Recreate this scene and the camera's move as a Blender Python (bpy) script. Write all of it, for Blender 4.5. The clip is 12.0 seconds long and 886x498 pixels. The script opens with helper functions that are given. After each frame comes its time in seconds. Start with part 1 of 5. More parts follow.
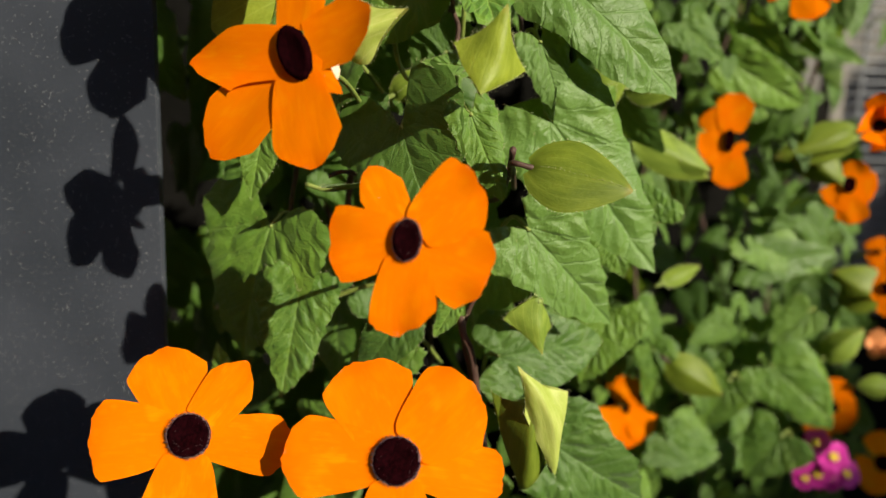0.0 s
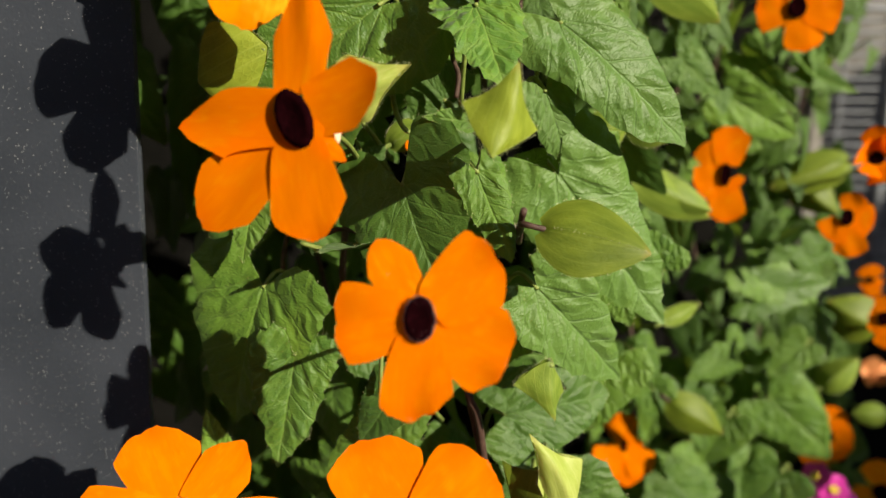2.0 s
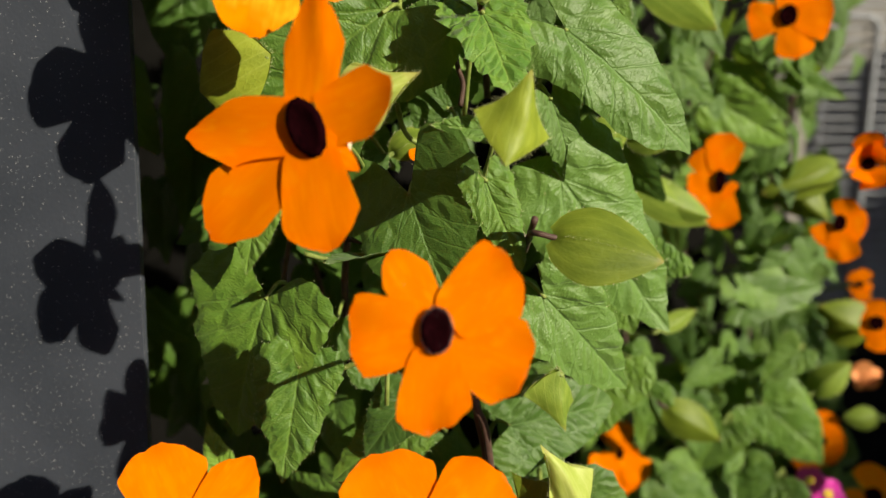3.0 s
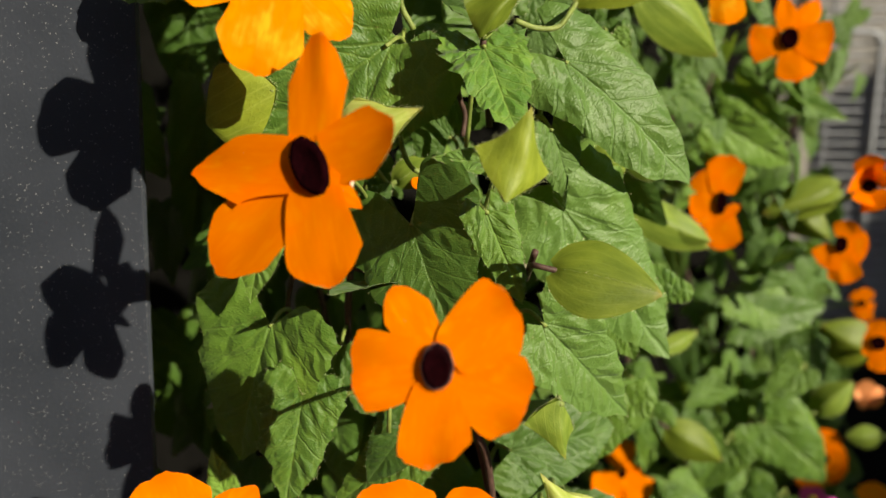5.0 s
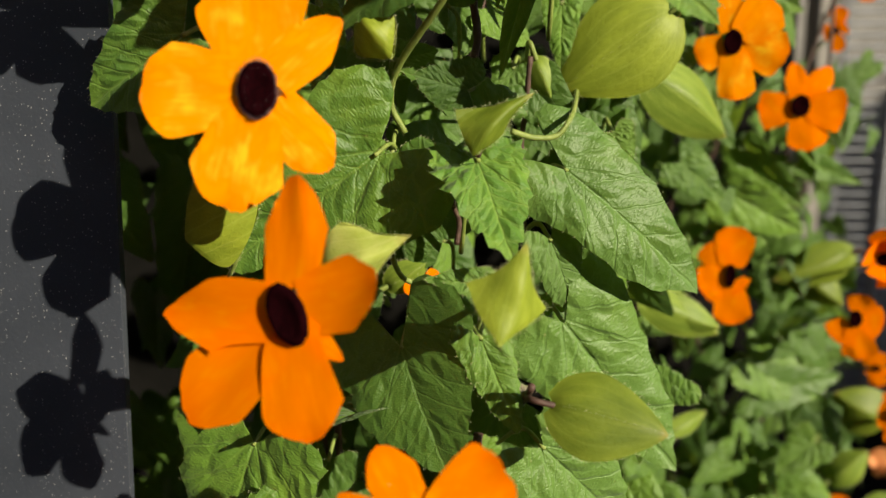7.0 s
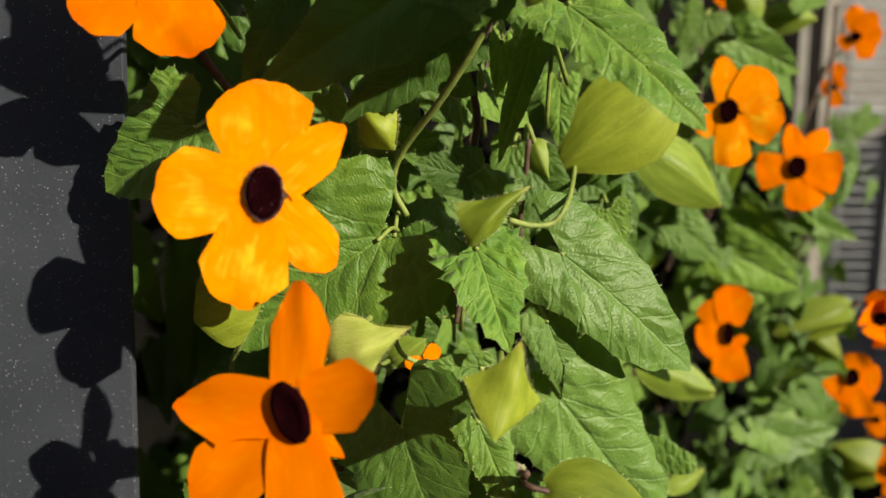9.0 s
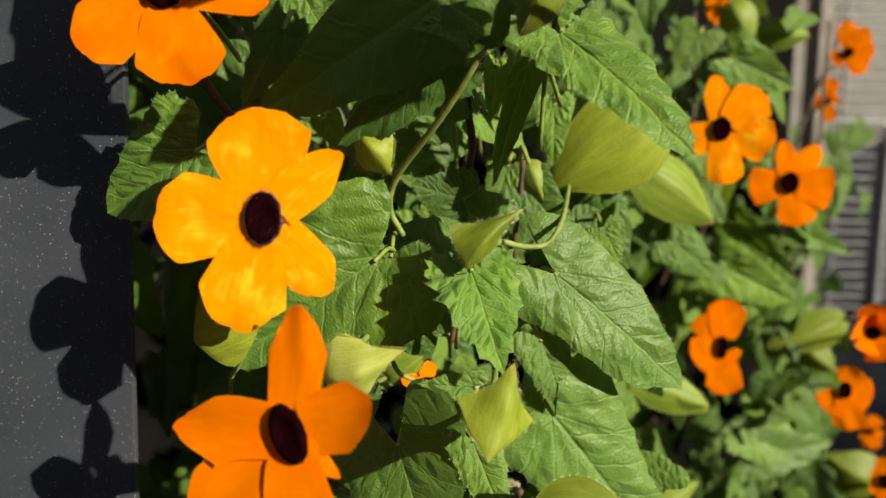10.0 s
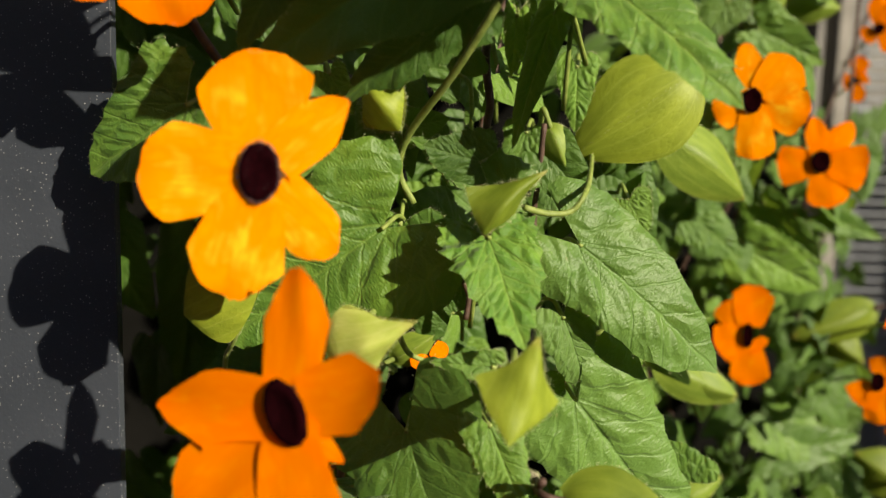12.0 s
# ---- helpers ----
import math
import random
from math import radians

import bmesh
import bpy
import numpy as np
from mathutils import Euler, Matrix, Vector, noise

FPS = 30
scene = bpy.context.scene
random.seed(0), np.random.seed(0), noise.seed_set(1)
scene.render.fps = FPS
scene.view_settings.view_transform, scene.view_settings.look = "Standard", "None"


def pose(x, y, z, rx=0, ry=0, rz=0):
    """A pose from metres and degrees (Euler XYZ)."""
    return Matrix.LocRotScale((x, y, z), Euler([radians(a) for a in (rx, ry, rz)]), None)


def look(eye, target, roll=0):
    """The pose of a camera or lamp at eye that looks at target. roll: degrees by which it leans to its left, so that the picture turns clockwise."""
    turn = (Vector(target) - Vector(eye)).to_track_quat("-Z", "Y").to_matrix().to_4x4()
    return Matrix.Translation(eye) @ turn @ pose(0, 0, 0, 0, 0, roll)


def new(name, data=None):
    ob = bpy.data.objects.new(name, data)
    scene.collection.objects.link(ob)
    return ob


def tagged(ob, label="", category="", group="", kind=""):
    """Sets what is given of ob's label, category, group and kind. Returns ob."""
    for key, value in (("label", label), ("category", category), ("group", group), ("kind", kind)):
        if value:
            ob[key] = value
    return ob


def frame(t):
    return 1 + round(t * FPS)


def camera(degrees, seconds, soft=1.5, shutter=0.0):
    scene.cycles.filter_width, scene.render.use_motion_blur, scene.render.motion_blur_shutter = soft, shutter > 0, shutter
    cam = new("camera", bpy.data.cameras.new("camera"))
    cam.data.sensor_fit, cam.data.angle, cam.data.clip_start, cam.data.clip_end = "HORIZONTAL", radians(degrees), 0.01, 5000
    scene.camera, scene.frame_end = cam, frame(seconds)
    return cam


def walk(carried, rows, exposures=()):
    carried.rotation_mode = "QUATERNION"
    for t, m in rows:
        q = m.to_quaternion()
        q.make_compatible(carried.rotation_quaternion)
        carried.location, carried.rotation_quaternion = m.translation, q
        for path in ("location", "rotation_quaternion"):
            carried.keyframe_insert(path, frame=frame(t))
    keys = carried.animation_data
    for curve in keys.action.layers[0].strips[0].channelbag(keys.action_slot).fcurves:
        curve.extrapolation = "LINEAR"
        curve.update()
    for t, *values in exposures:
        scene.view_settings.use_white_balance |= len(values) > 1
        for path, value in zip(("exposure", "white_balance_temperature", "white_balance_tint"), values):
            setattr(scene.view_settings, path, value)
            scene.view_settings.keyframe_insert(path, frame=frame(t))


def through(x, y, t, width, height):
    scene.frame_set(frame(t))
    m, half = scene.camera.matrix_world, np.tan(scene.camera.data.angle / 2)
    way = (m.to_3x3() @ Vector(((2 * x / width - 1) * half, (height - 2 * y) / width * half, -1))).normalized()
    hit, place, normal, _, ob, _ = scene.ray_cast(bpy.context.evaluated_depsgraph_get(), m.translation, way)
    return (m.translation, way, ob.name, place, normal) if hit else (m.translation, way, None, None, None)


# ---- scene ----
cam = camera(58.0, 12.0, 1.35)
cam.data.dof.use_dof = True
cam.data.dof.focus_distance = 0.210
cam.data.dof.aperture_fstop = 8.5
PATH = [
    (0, (0.02636, -0.00642, 0.98554), (-0.1848, 1.9275, 0.5214), 0.30),
    (0.5, (0.01914, -0.00471, 0.99160), (-0.1603, 1.9337, 0.5329), -0.22),
    (1, (0.01816, -0.00388, 0.99644), (-0.1551, 1.9366, 0.5441), -0.32),
    (1.5, (0.01139, 0.00024, 0.99617), (-0.1231, 1.9469, 0.5576), -0.47),
    (2, (0.01633, 0.00733, 0.99688), (-0.1282, 1.9525, 0.5546), -0.30),
    (2.5, (0.00808, 0.01012, 0.99613), (-0.0917, 1.9611, 0.5676), -0.53),
    (3, (0.00844, 0.00936, 0.99680), (-0.0826, 1.9620, 0.5736), -0.48),
    (5, (0.00947, 0.00797, 1.00343), (-0.0944, 1.9636, 0.5976), -0.43),
    (5.5, (0.01461, 0.00834, 1.01351), (-0.1070, 1.9599, 0.5934), 0.03),
    (6, (0.01103, 0.01366, 1.01882), (-0.0881, 1.9688, 0.6096), -0.39),
    (6.5, (0.01205, 0.02035, 1.02600), (-0.0881, 1.9764, 0.6211), -0.57),
    (7, (0.01265, 0.02566, 1.02924), (-0.1098, 1.9845, 0.6447), -0.54),
    (9, (0.01505, 0.02194, 1.04763), (-0.1264, 1.9874, 0.7058), -0.32),
    (9.5, (0.01836, 0.01951, 1.05107), (-0.1304, 1.9848, 0.7110), -0.16),
    (10, (0.01642, 0.01877, 1.05247), (-0.1240, 1.9865, 0.7231), -0.30),
    (10.5, (0.01578, 0.01868, 1.05607), (-0.1254, 1.9869, 0.7303), -0.15),
    (11, (0.01375, 0.02018, 1.05332), (-0.1223, 1.9903, 0.7372), -0.23),
    (11.5, (0.00986, 0.02733, 1.04717), (-0.1213, 1.9977, 0.7299), -0.17),
    (12, (0.01246, 0.03603, 1.04152), (-0.1368, 2.0027, 0.7097), 0.08),
]
walk(cam, [(t, look(eye, target, roll)) for t, eye, target, roll in PATH],
     ((0.0, 0.69, 6700, 10), (3.0, 0.73, 6800, 10), (5.0, 0.70, 6900, 10), (9.0, 0.83, 6980, 10), (12.0, 0.85, 7000, 10)))

# ---- light ----
SUN_WAY = Vector((-1.23, 1.0, -0.70)).normalized()
world = bpy.data.worlds.new("sky")
scene.world = world
world.use_nodes = True
wn = world.node_tree.nodes
sky = wn.new("ShaderNodeTexSky")
sky.sky_type = "NISHITA"
sky.sun_disc = False
sky.sun_elevation = math.asin(-SUN_WAY.z)
sky.sun_rotation = math.atan2(-SUN_WAY.x, -SUN_WAY.y)
wn["Background"].inputs["Strength"].default_value = 0.10
world.node_tree.links.new(sky.outputs[0], wn["Background"].inputs["Color"])
lamp = bpy.data.lights.new("sun", "SUN")
lamp.energy, lamp.angle, lamp.color = 5.0, radians(0.53), (1.0, 0.93, 0.75)
sun = new("sun", lamp)
sun.matrix_world = look((0.9, -1.0, 2.6), Vector((0.9, -1.0, 2.6)) + SUN_WAY)


# ---- materials ----
class Nodes:
    """A small builder of node materials."""

    def __init__(self, name):
        self.mat = bpy.data.materials.new(name)
        self.mat.use_nodes = True
        self.tree = self.mat.node_tree
        self.out = self.tree.nodes["Material Output"]
        self.bsdf = self.tree.nodes["Principled BSDF"]

    def node(self, kind):
        return self.tree.nodes.new("ShaderNode" + kind)

    def link(self, a, b):
        self.tree.links.new(a, b)

    def put(self, socket, value):
        if hasattr(value, "is_output"):
            self.link(value, socket)
        else:
            socket.default_value = value

    def math(self, op, a, b=0.0, c=0.0):
        n = self.node("Math")
        n.operation = op
        for s, val in zip(n.inputs, (a, b, c)):
            self.put(s, val)
        return n.outputs[0]

    def mix(self, f, a, b, blend="MIX"):
        n = self.node("Mix")
        n.data_type, n.blend_type = "RGBA", blend
        self.put(n.inputs[0], f)
        for s, val in ((n.inputs[6], a), (n.inputs[7], b)):
            self.put(s, (*val, 1) if isinstance(val, tuple) and len(val) == 3 else val)
        return n.outputs[2]

    def ramp(self, f, low, high):
        n = self.node("MapRange")
        n.interpolation_type = "SMOOTHSTEP"
        self.put(n.inputs[0], f)
        n.inputs[1].default_value, n.inputs[2].default_value = low, high
        return n.outputs[0]

    def noise(self, vector, scale, detail=3.0, rough=0.55):
        n = self.node("TexNoise")
        self.put(n.inputs["Vector"], vector)
        n.inputs["Scale"].default_value, n.inputs["Detail"].default_value = scale, detail
        n.inputs["Roughness"].default_value = rough
        return n.outputs[0]

    def colour_noise(self, vector, scale):
        n = self.node("TexNoise")
        self.put(n.inputs["Vector"], vector)
        n.inputs["Scale"].default_value = scale
        return n.outputs["Color"]

    def cells(self, vector, scale, feature="F1", loose=1.0):
        n = self.node("TexVoronoi")
        n.feature = feature
        self.put(n.inputs["Vector"], vector)
        n.inputs["Scale"].default_value, n.inputs["Randomness"].default_value = scale, loose
        return n.outputs[0]

    def bump(self, height, strength, distance, normal=None):
        n = self.node("Bump")
        self.put(n.inputs["Height"], height)
        n.inputs["Strength"].default_value, n.inputs["Distance"].default_value = strength, distance
        if normal is not None:
            self.link(normal, n.inputs["Normal"])
        return n.outputs[0]

    def finish(self, color, rough, normal=None, spec=0.5, through=0.0, through_color=None):
        b = self.bsdf.inputs
        self.put(b["Base Color"], (*color, 1) if isinstance(color, tuple) else color)
        self.put(b["Roughness"], rough)
        b["Specular IOR Level"].default_value = spec
        if normal is not None:
            self.link(normal, b["Normal"])
        if through:
            t = self.node("BsdfTranslucent")
            self.put(t.inputs[0], color if through_color is None else through_color)
            m = self.node("MixShader")
            m.inputs[0].default_value = through
            self.link(self.bsdf.outputs[0], m.inputs[1])
            self.link(t.outputs[0], m.inputs[2])
            self.link(m.outputs[0], self.out.inputs[0])
        return self.mat


def leaf_material(name, dark, light, vein, hue_noise=0.5, rug=1.0, gloss=0.40):
    n = Nodes(name)
    uv = n.node("UVMap").outputs[0]
    info = n.node("ObjectInfo").outputs["Random"]
    sep = n.node("SeparateXYZ")
    n.link(uv, sep.inputs[0])
    x, y = sep.outputs[0], sep.outputs[1]
    ax = n.math("ABSOLUTE", x)
    wob = n.math("MULTIPLY", n.math("SUBTRACT", n.noise(uv, 7.0), 0.5), 0.035)
    axw = n.math("ABSOLUTE", n.math("ADD", x, wob))
    mid = n.ramp(axw, 0.016, 0.003)
    # side veins leave the midrib towards the tip
    sway = n.math("MULTIPLY", n.math("SUBTRACT", n.noise(uv, 3.2, 2.0), 0.5), 0.08)
    bow = n.math("MULTIPLY", n.math("MULTIPLY", ax, ax), 0.55)
    diag = n.math("ADD", n.math("ADD", n.math("SUBTRACT", y, n.math("MULTIPLY", ax, 0.95)), bow), n.math("ADD", wob, sway))
    ph = n.math("ABSOLUTE", n.math("SUBTRACT", n.math("FRACT", n.math("MULTIPLY", diag, 4.6)), 0.5))
    side = n.math("MULTIPLY", n.ramp(ph, 0.06, 0.012), n.ramp(y, -0.12, 0.06))
    # two basal veins
    base = n.math("ABSOLUTE", n.math("SUBTRACT", n.math("ADD", ax, wob), n.math("MULTIPLY", n.math("ADD", y, 0.03), 0.62)))
    basal = n.math("MULTIPLY", n.ramp(base, 0.014, 0.003), n.ramp(y, 0.55, 0.3))
    veins = n.math("MAXIMUM", mid, n.math("MULTIPLY", n.math("MAXIMUM", side, basal), 0.75))
    warp = n.node("Mapping")
    n.link(uv, warp.inputs[0])
    warp.inputs["Scale"].default_value = (0.72, 1.35, 1.0)
    ladder = n.node("CombineXYZ")
    n.link(n.math("MULTIPLY", diag, 6.2), ladder.inputs[0])
    n.link(n.math("MULTIPLY", n.math("ADD", x, wob), 7.0), ladder.inputs[1])
    bent = n.node("VectorMath")
    bent.operation = "ADD"
    n.link(ladder.outputs[0], bent.inputs[0])
    n.link(n.mix(0.30, (0.0, 0.0, 0.0), n.colour_noise(uv, 7.0)), bent.inputs[1])
    net = n.cells(bent.outputs[0], 1.0, "DISTANCE_TO_EDGE", 0.8)
    small = n.cells(warp.outputs[0], 40.0, "DISTANCE_TO_EDGE")
    pillow = n.math("ADD", n.math("MULTIPLY", n.ramp(net, 0.0, 0.42), 0.9), n.math("MULTIPLY", n.ramp(small, 0.0, 0.4), 0.12))
    fine = n.noise(uv, 60.0, 4.0, 0.65)
    big = n.noise(uv, 3.5, 3.0)
    pos = n.node("TexCoord").outputs["Object"]
    mottle = n.noise(pos, 260.0, 3.0)
    f = n.math("ADD", n.math("MULTIPLY", n.math("SUBTRACT", big, 0.5), 1.5), n.math("ADD", 0.1, n.math("MULTIPLY", info, hue_noise + 0.4)))
    col = n.mix(n.math("MINIMUM", n.math("MAXIMUM", f, 0.0), 1.0), dark, light)
    col = n.mix(n.math("MULTIPLY", n.ramp(mottle, 0.5, 0.72), 0.3), col, light)
    col = n.mix(n.math("MULTIPLY", n.ramp(n.noise(pos, 60.0, 2.0), 0.5, 0.75), 0.3), col, (light[0] * 1.35, light[1] * 1.1, light[2] * 0.8))
    col = n.mix(n.math("MULTIPLY", n.ramp(net, 0.09, 0.0), 0.22), col, vein)
    col = n.mix(n.math("MULTIPLY", veins, 0.34), col, vein)
    down = n.ramp(n.noise(pos, 3400.0, 2.0), 0.60, 0.72)
    col = n.mix(n.math("MULTIPLY", down, 0.22), col, (0.32, 0.42, 0.16))
    spot = n.ramp(n.noise(uv, 13.0, 2.0), 0.71, 0.75)
    col = n.mix(n.math("MULTIPLY", spot, 0.5), col, (0.19, 0.15, 0.05))
    h = n.math("SUBTRACT", n.math("MULTIPLY", pillow, 0.6), n.math("MULTIPLY", veins, 0.22))
    nb = n.bump(h, min(1.0, 0.52 * rug), 0.0024)
    nb = n.bump(fine, 0.5, 0.0003, nb)
    rough = n.math("ADD", gloss, n.math("MULTIPLY", fine, 0.16))
    b = n.bsdf.inputs
    b["Sheen Weight"].default_value, b["Sheen Roughness"].default_value = 0.14, 0.5
    b["Sheen Tint"].default_value = (0.85, 1.0, 0.75, 1)
    return n.finish(col, rough, nb, 0.45, 0.28, n.mix(0.5, col, (0.30, 0.42, 0.03)))


def petal_material(name, base, deep, throat):
    n = Nodes(name)
    uv = n.node("UVMap").outputs[0]
    sep = n.node("SeparateXYZ")
    n.link(uv, sep.inputs[0])
    x, y = sep.outputs[0], sep.outputs[1]
    stretch = n.node("Mapping")
    n.link(uv, stretch.inputs[0])
    stretch.inputs["Scale"].default_value = (5.0, 1.0, 1.0)
    streak = n.noise(stretch.outputs[0], 1.6, 4.5, 0.6)
    blot = n.noise(uv, 2.6, 2.0)
    info = n.node("ObjectInfo").outputs["Random"]
    col = n.mix(n.ramp(n.math("ADD", n.math("MULTIPLY", streak, 0.6), n.math("MULTIPLY", blot, 0.5)), 0.42, 0.66), base, deep)
    col = n.mix(n.math("MULTIPLY", n.ramp(n.math("ADD", n.math("MULTIPLY", blot, 0.55), n.math("MULTIPLY", streak, 0.45)), 0.46, 0.68), n.math("ADD", 0.36, n.math("MULTIPLY", info, 0.6))), col, throat)
    margin = n.math("MULTIPLY", n.ramp(n.math("ADD", y, n.math("MULTIPLY", blot, 0.25)), 0.86, 1.12), 0.6)
    col = n.mix(n.math("MINIMUM", n.math("ADD", margin, n.math("MULTIPLY", n.ramp(info, 0.45, 1.0), 0.35)), 1.0), col, (deep[0], deep[1] * 0.92, deep[2]))
    edge = n.math("MULTIPLY", n.ramp(y, 0.955, 1.0), n.ramp(n.noise(uv, 9.0, 2.0), 0.5, 0.62))
    col = n.mix(n.math("MULTIPLY", edge, 0.35), col, (0.70, 0.30, 0.10))
    fleck = n.ramp(n.cells(uv, 6.0), 0.075, 0.04)
    col = n.mix(n.math("MULTIPLY", fleck, n.math("MULTIPLY", n.ramp(n.noise(uv, 3.0), 0.6, 0.64), 0.6)), col, (0.85, 0.55, 0.30))
    nb = n.bump(streak, 0.22, 0.0006)
    nb = n.bump(n.noise(uv, 60.0, 2.0), 0.18, 0.0001, nb)
    return n.finish(col, 0.8, nb, 0.03, 0.28, n.mix(0.35, col, (1.0, 0.22, 0.0)))


def bract_material(name, dark, light, vein):
    n = Nodes(name)
    uv = n.node("UVMap").outputs[0]
    sep = n.node("SeparateXYZ")
    n.link(uv, sep.inputs[0])
    x, y = sep.outputs[0], sep.outputs[1]
    ax = n.math("ABSOLUTE", x)
    rays = n.math("ABSOLUTE", n.math("SUBTRACT", n.math("FRACT", n.math("MULTIPLY", n.math("ADD", ax, n.math("MULTIPLY", n.noise(uv, 4.0), 0.08)), 3.6)), 0.5))
    line = n.ramp(rays, 0.09, 0.01)
    big = n.noise(uv, 2.4, 3.0)
    net = n.cells(uv, 15.0, "DISTANCE_TO_EDGE")
    col = n.mix(n.ramp(big, 0.3, 0.7), dark, light)
    col = n.mix(n.math("MULTIPLY", line, 0.38), col, vein)
    col = n.mix(n.math("MULTIPLY", n.ramp(net, 0.05, 0.0), 0.25), col, vein)
    col = n.mix(n.math("MULTIPLY", n.ramp(y, 0.9, 1.0), 0.5), col, (0.32, 0.24, 0.06))
    nb = n.bump(n.math("SUBTRACT", n.ramp(net, 0.0, 0.25), line), 0.12, 0.0005)
    return n.finish(col, 0.5, nb, 0.3, 0.3, n.mix(0.5, col, (0.5, 0.55, 0.08)))


LEAF = {
    "plain": leaf_material("leaf_green", (0.052, 0.128, 0.014), (0.120, 0.230, 0.022), (0.19, 0.31, 0.05)),
    # darker leaf green whose colour also carries the shade on inner leaves
    "deep": leaf_material("leaf_deep_shaded", (0.032, 0.088, 0.008), (0.070, 0.148, 0.016), (0.12, 0.22, 0.04), 0.5, 0.7),
    "dry": leaf_material("leaf_withered", (0.20, 0.15, 0.09), (0.46, 0.40, 0.32), (0.5, 0.45, 0.36)),
    "cool": leaf_material("leaf_grey_green", (0.046, 0.108, 0.012), (0.106, 0.202, 0.034), (0.16, 0.28, 0.08), 0.6, 1.05),
    "fresh": leaf_material("leaf_mid_green", (0.070, 0.160, 0.016), (0.148, 0.270, 0.030), (0.24, 0.34, 0.06), 0.3, 1.25),
    "pale": leaf_material("leaf_fresh_green", (0.072, 0.18, 0.014), (0.165, 0.31, 0.026), (0.28, 0.40, 0.07), 0.5, 1.15, 0.46),
}
BRACT = {
    "green": bract_material("bract_green", (0.125, 0.20, 0.024), (0.215, 0.295, 0.040), (0.34, 0.40, 0.08)),
    # olive bract colour, darkened to hold the shade on the rear pods
    "olive": bract_material("bract_olive_shaded", (0.098, 0.145, 0.012), (0.165, 0.218, 0.021), (0.22, 0.27, 0.04)),
    "lime": bract_material("bract_lime", (0.18, 0.235, 0.020), (0.285, 0.345, 0.034), (0.34, 0.40, 0.066)),
    "yellow": bract_material("bract_yellow_green", (0.34, 0.42, 0.075), (0.48, 0.54, 0.15), (0.54, 0.58, 0.20)),
}
PETAL = petal_material("petal_orange", (0.93, 0.226, 0.001), (0.87, 0.160, 0.001), (0.96, 0.34, 0.003))
PETAL_GOLD = petal_material("petal_golden", (0.95, 0.305, 0.002), (0.90, 0.205, 0.001), (1.0, 0.66, 0.03))


def plain_material(name, low, high, scale, rough, relief=0.3, depth=0.0005, spec=0.4, metal=0.0):
    n = Nodes(name)
    pos = n.node("TexCoord").outputs["Object"]
    a = n.noise(pos, scale, 4.0)
    b = n.noise(pos, scale * 9.0, 3.0)
    col = n.mix(n.ramp(n.math("ADD", n.math("MULTIPLY", a, 0.65), n.math("MULTIPLY", b, 0.35)), 0.32, 0.68), low, high)
    n.bsdf.inputs["Metallic"].default_value = metal
    return n.finish(col, n.math("ADD", rough - 0.1, n.math("MULTIPLY", a, 0.2)), n.bump(b, relief, depth), spec)


EYE = plain_material("eye_purple", (0.003, 0.0006, 0.001), (0.013, 0.0018, 0.003), 900.0, 0.9, 0.5, 0.0003, 0.0)
BRISTLE = plain_material("bristle_mauve", (0.02, 0.006, 0.012), (0.30, 0.17, 0.17), 1500.0, 0.7)
TUBE = plain_material("tube_cream", (0.66, 0.50, 0.32), (0.80, 0.68, 0.50), 240.0, 0.5)
STEM = plain_material("stem_green", (0.11, 0.155, 0.028), (0.21, 0.26, 0.06), 400.0, 0.55)
STEM_DARK = plain_material("stem_purple_brown", (0.035, 0.018, 0.014), (0.085, 0.045, 0.032), 500.0, 0.6)
HAIR = plain_material("hair_pale", (0.42, 0.44, 0.20), (0.55, 0.55, 0.32), 300.0, 0.6)
SOIL = plain_material("soil", (0.020, 0.014, 0.010), (0.055, 0.038, 0.026), 60.0, 0.9, 0.8, 0.01)
STONE = plain_material("paving_stone", (0.22, 0.21, 0.19), (0.34, 0.325, 0.30), 14.0, 0.8, 0.4, 0.002)
PLASTER = plain_material("plaster_weathered", (0.125, 0.115, 0.105), (0.22, 0.21, 0.20), 11.0, 0.85, 0.4, 0.003)
# near-black colour stands in for the deep shade behind the foliage
SHADE_SHEET = plain_material("shade_near_black", (0.005, 0.005, 0.0045), (0.010, 0.0095, 0.009), 14.0, 0.95, 0.3, 0.001, 0.0)
POST = plain_material("wood_whitewashed", (0.17, 0.155, 0.14), (0.27, 0.25, 0.23), 30.0, 0.8, 0.4, 0.001)
SKY_SCREEN = plain_material("sky_screen_dark", (0.03, 0.024, 0.018), (0.06, 0.048, 0.036), 12.0, 0.8)
WIRE = plain_material("wire_galvanised", (0.17, 0.18, 0.20), (0.27, 0.28, 0.31), 70.0, 0.5, 0.2, 0.0002, 0.4, 0.3)
MAGENTA = plain_material("petal_magenta", (0.42, 0.010, 0.22), (0.62, 0.03, 0.36), 200.0, 0.55)
YELLOW = plain_material("floret_yellow", (0.55, 0.35, 0.02), (0.75, 0.55, 0.06), 300.0, 0.6)
FADED = plain_material("petal_faded", (0.50, 0.14, 0.03), (0.66, 0.27, 0.10), 260.0, 0.7)


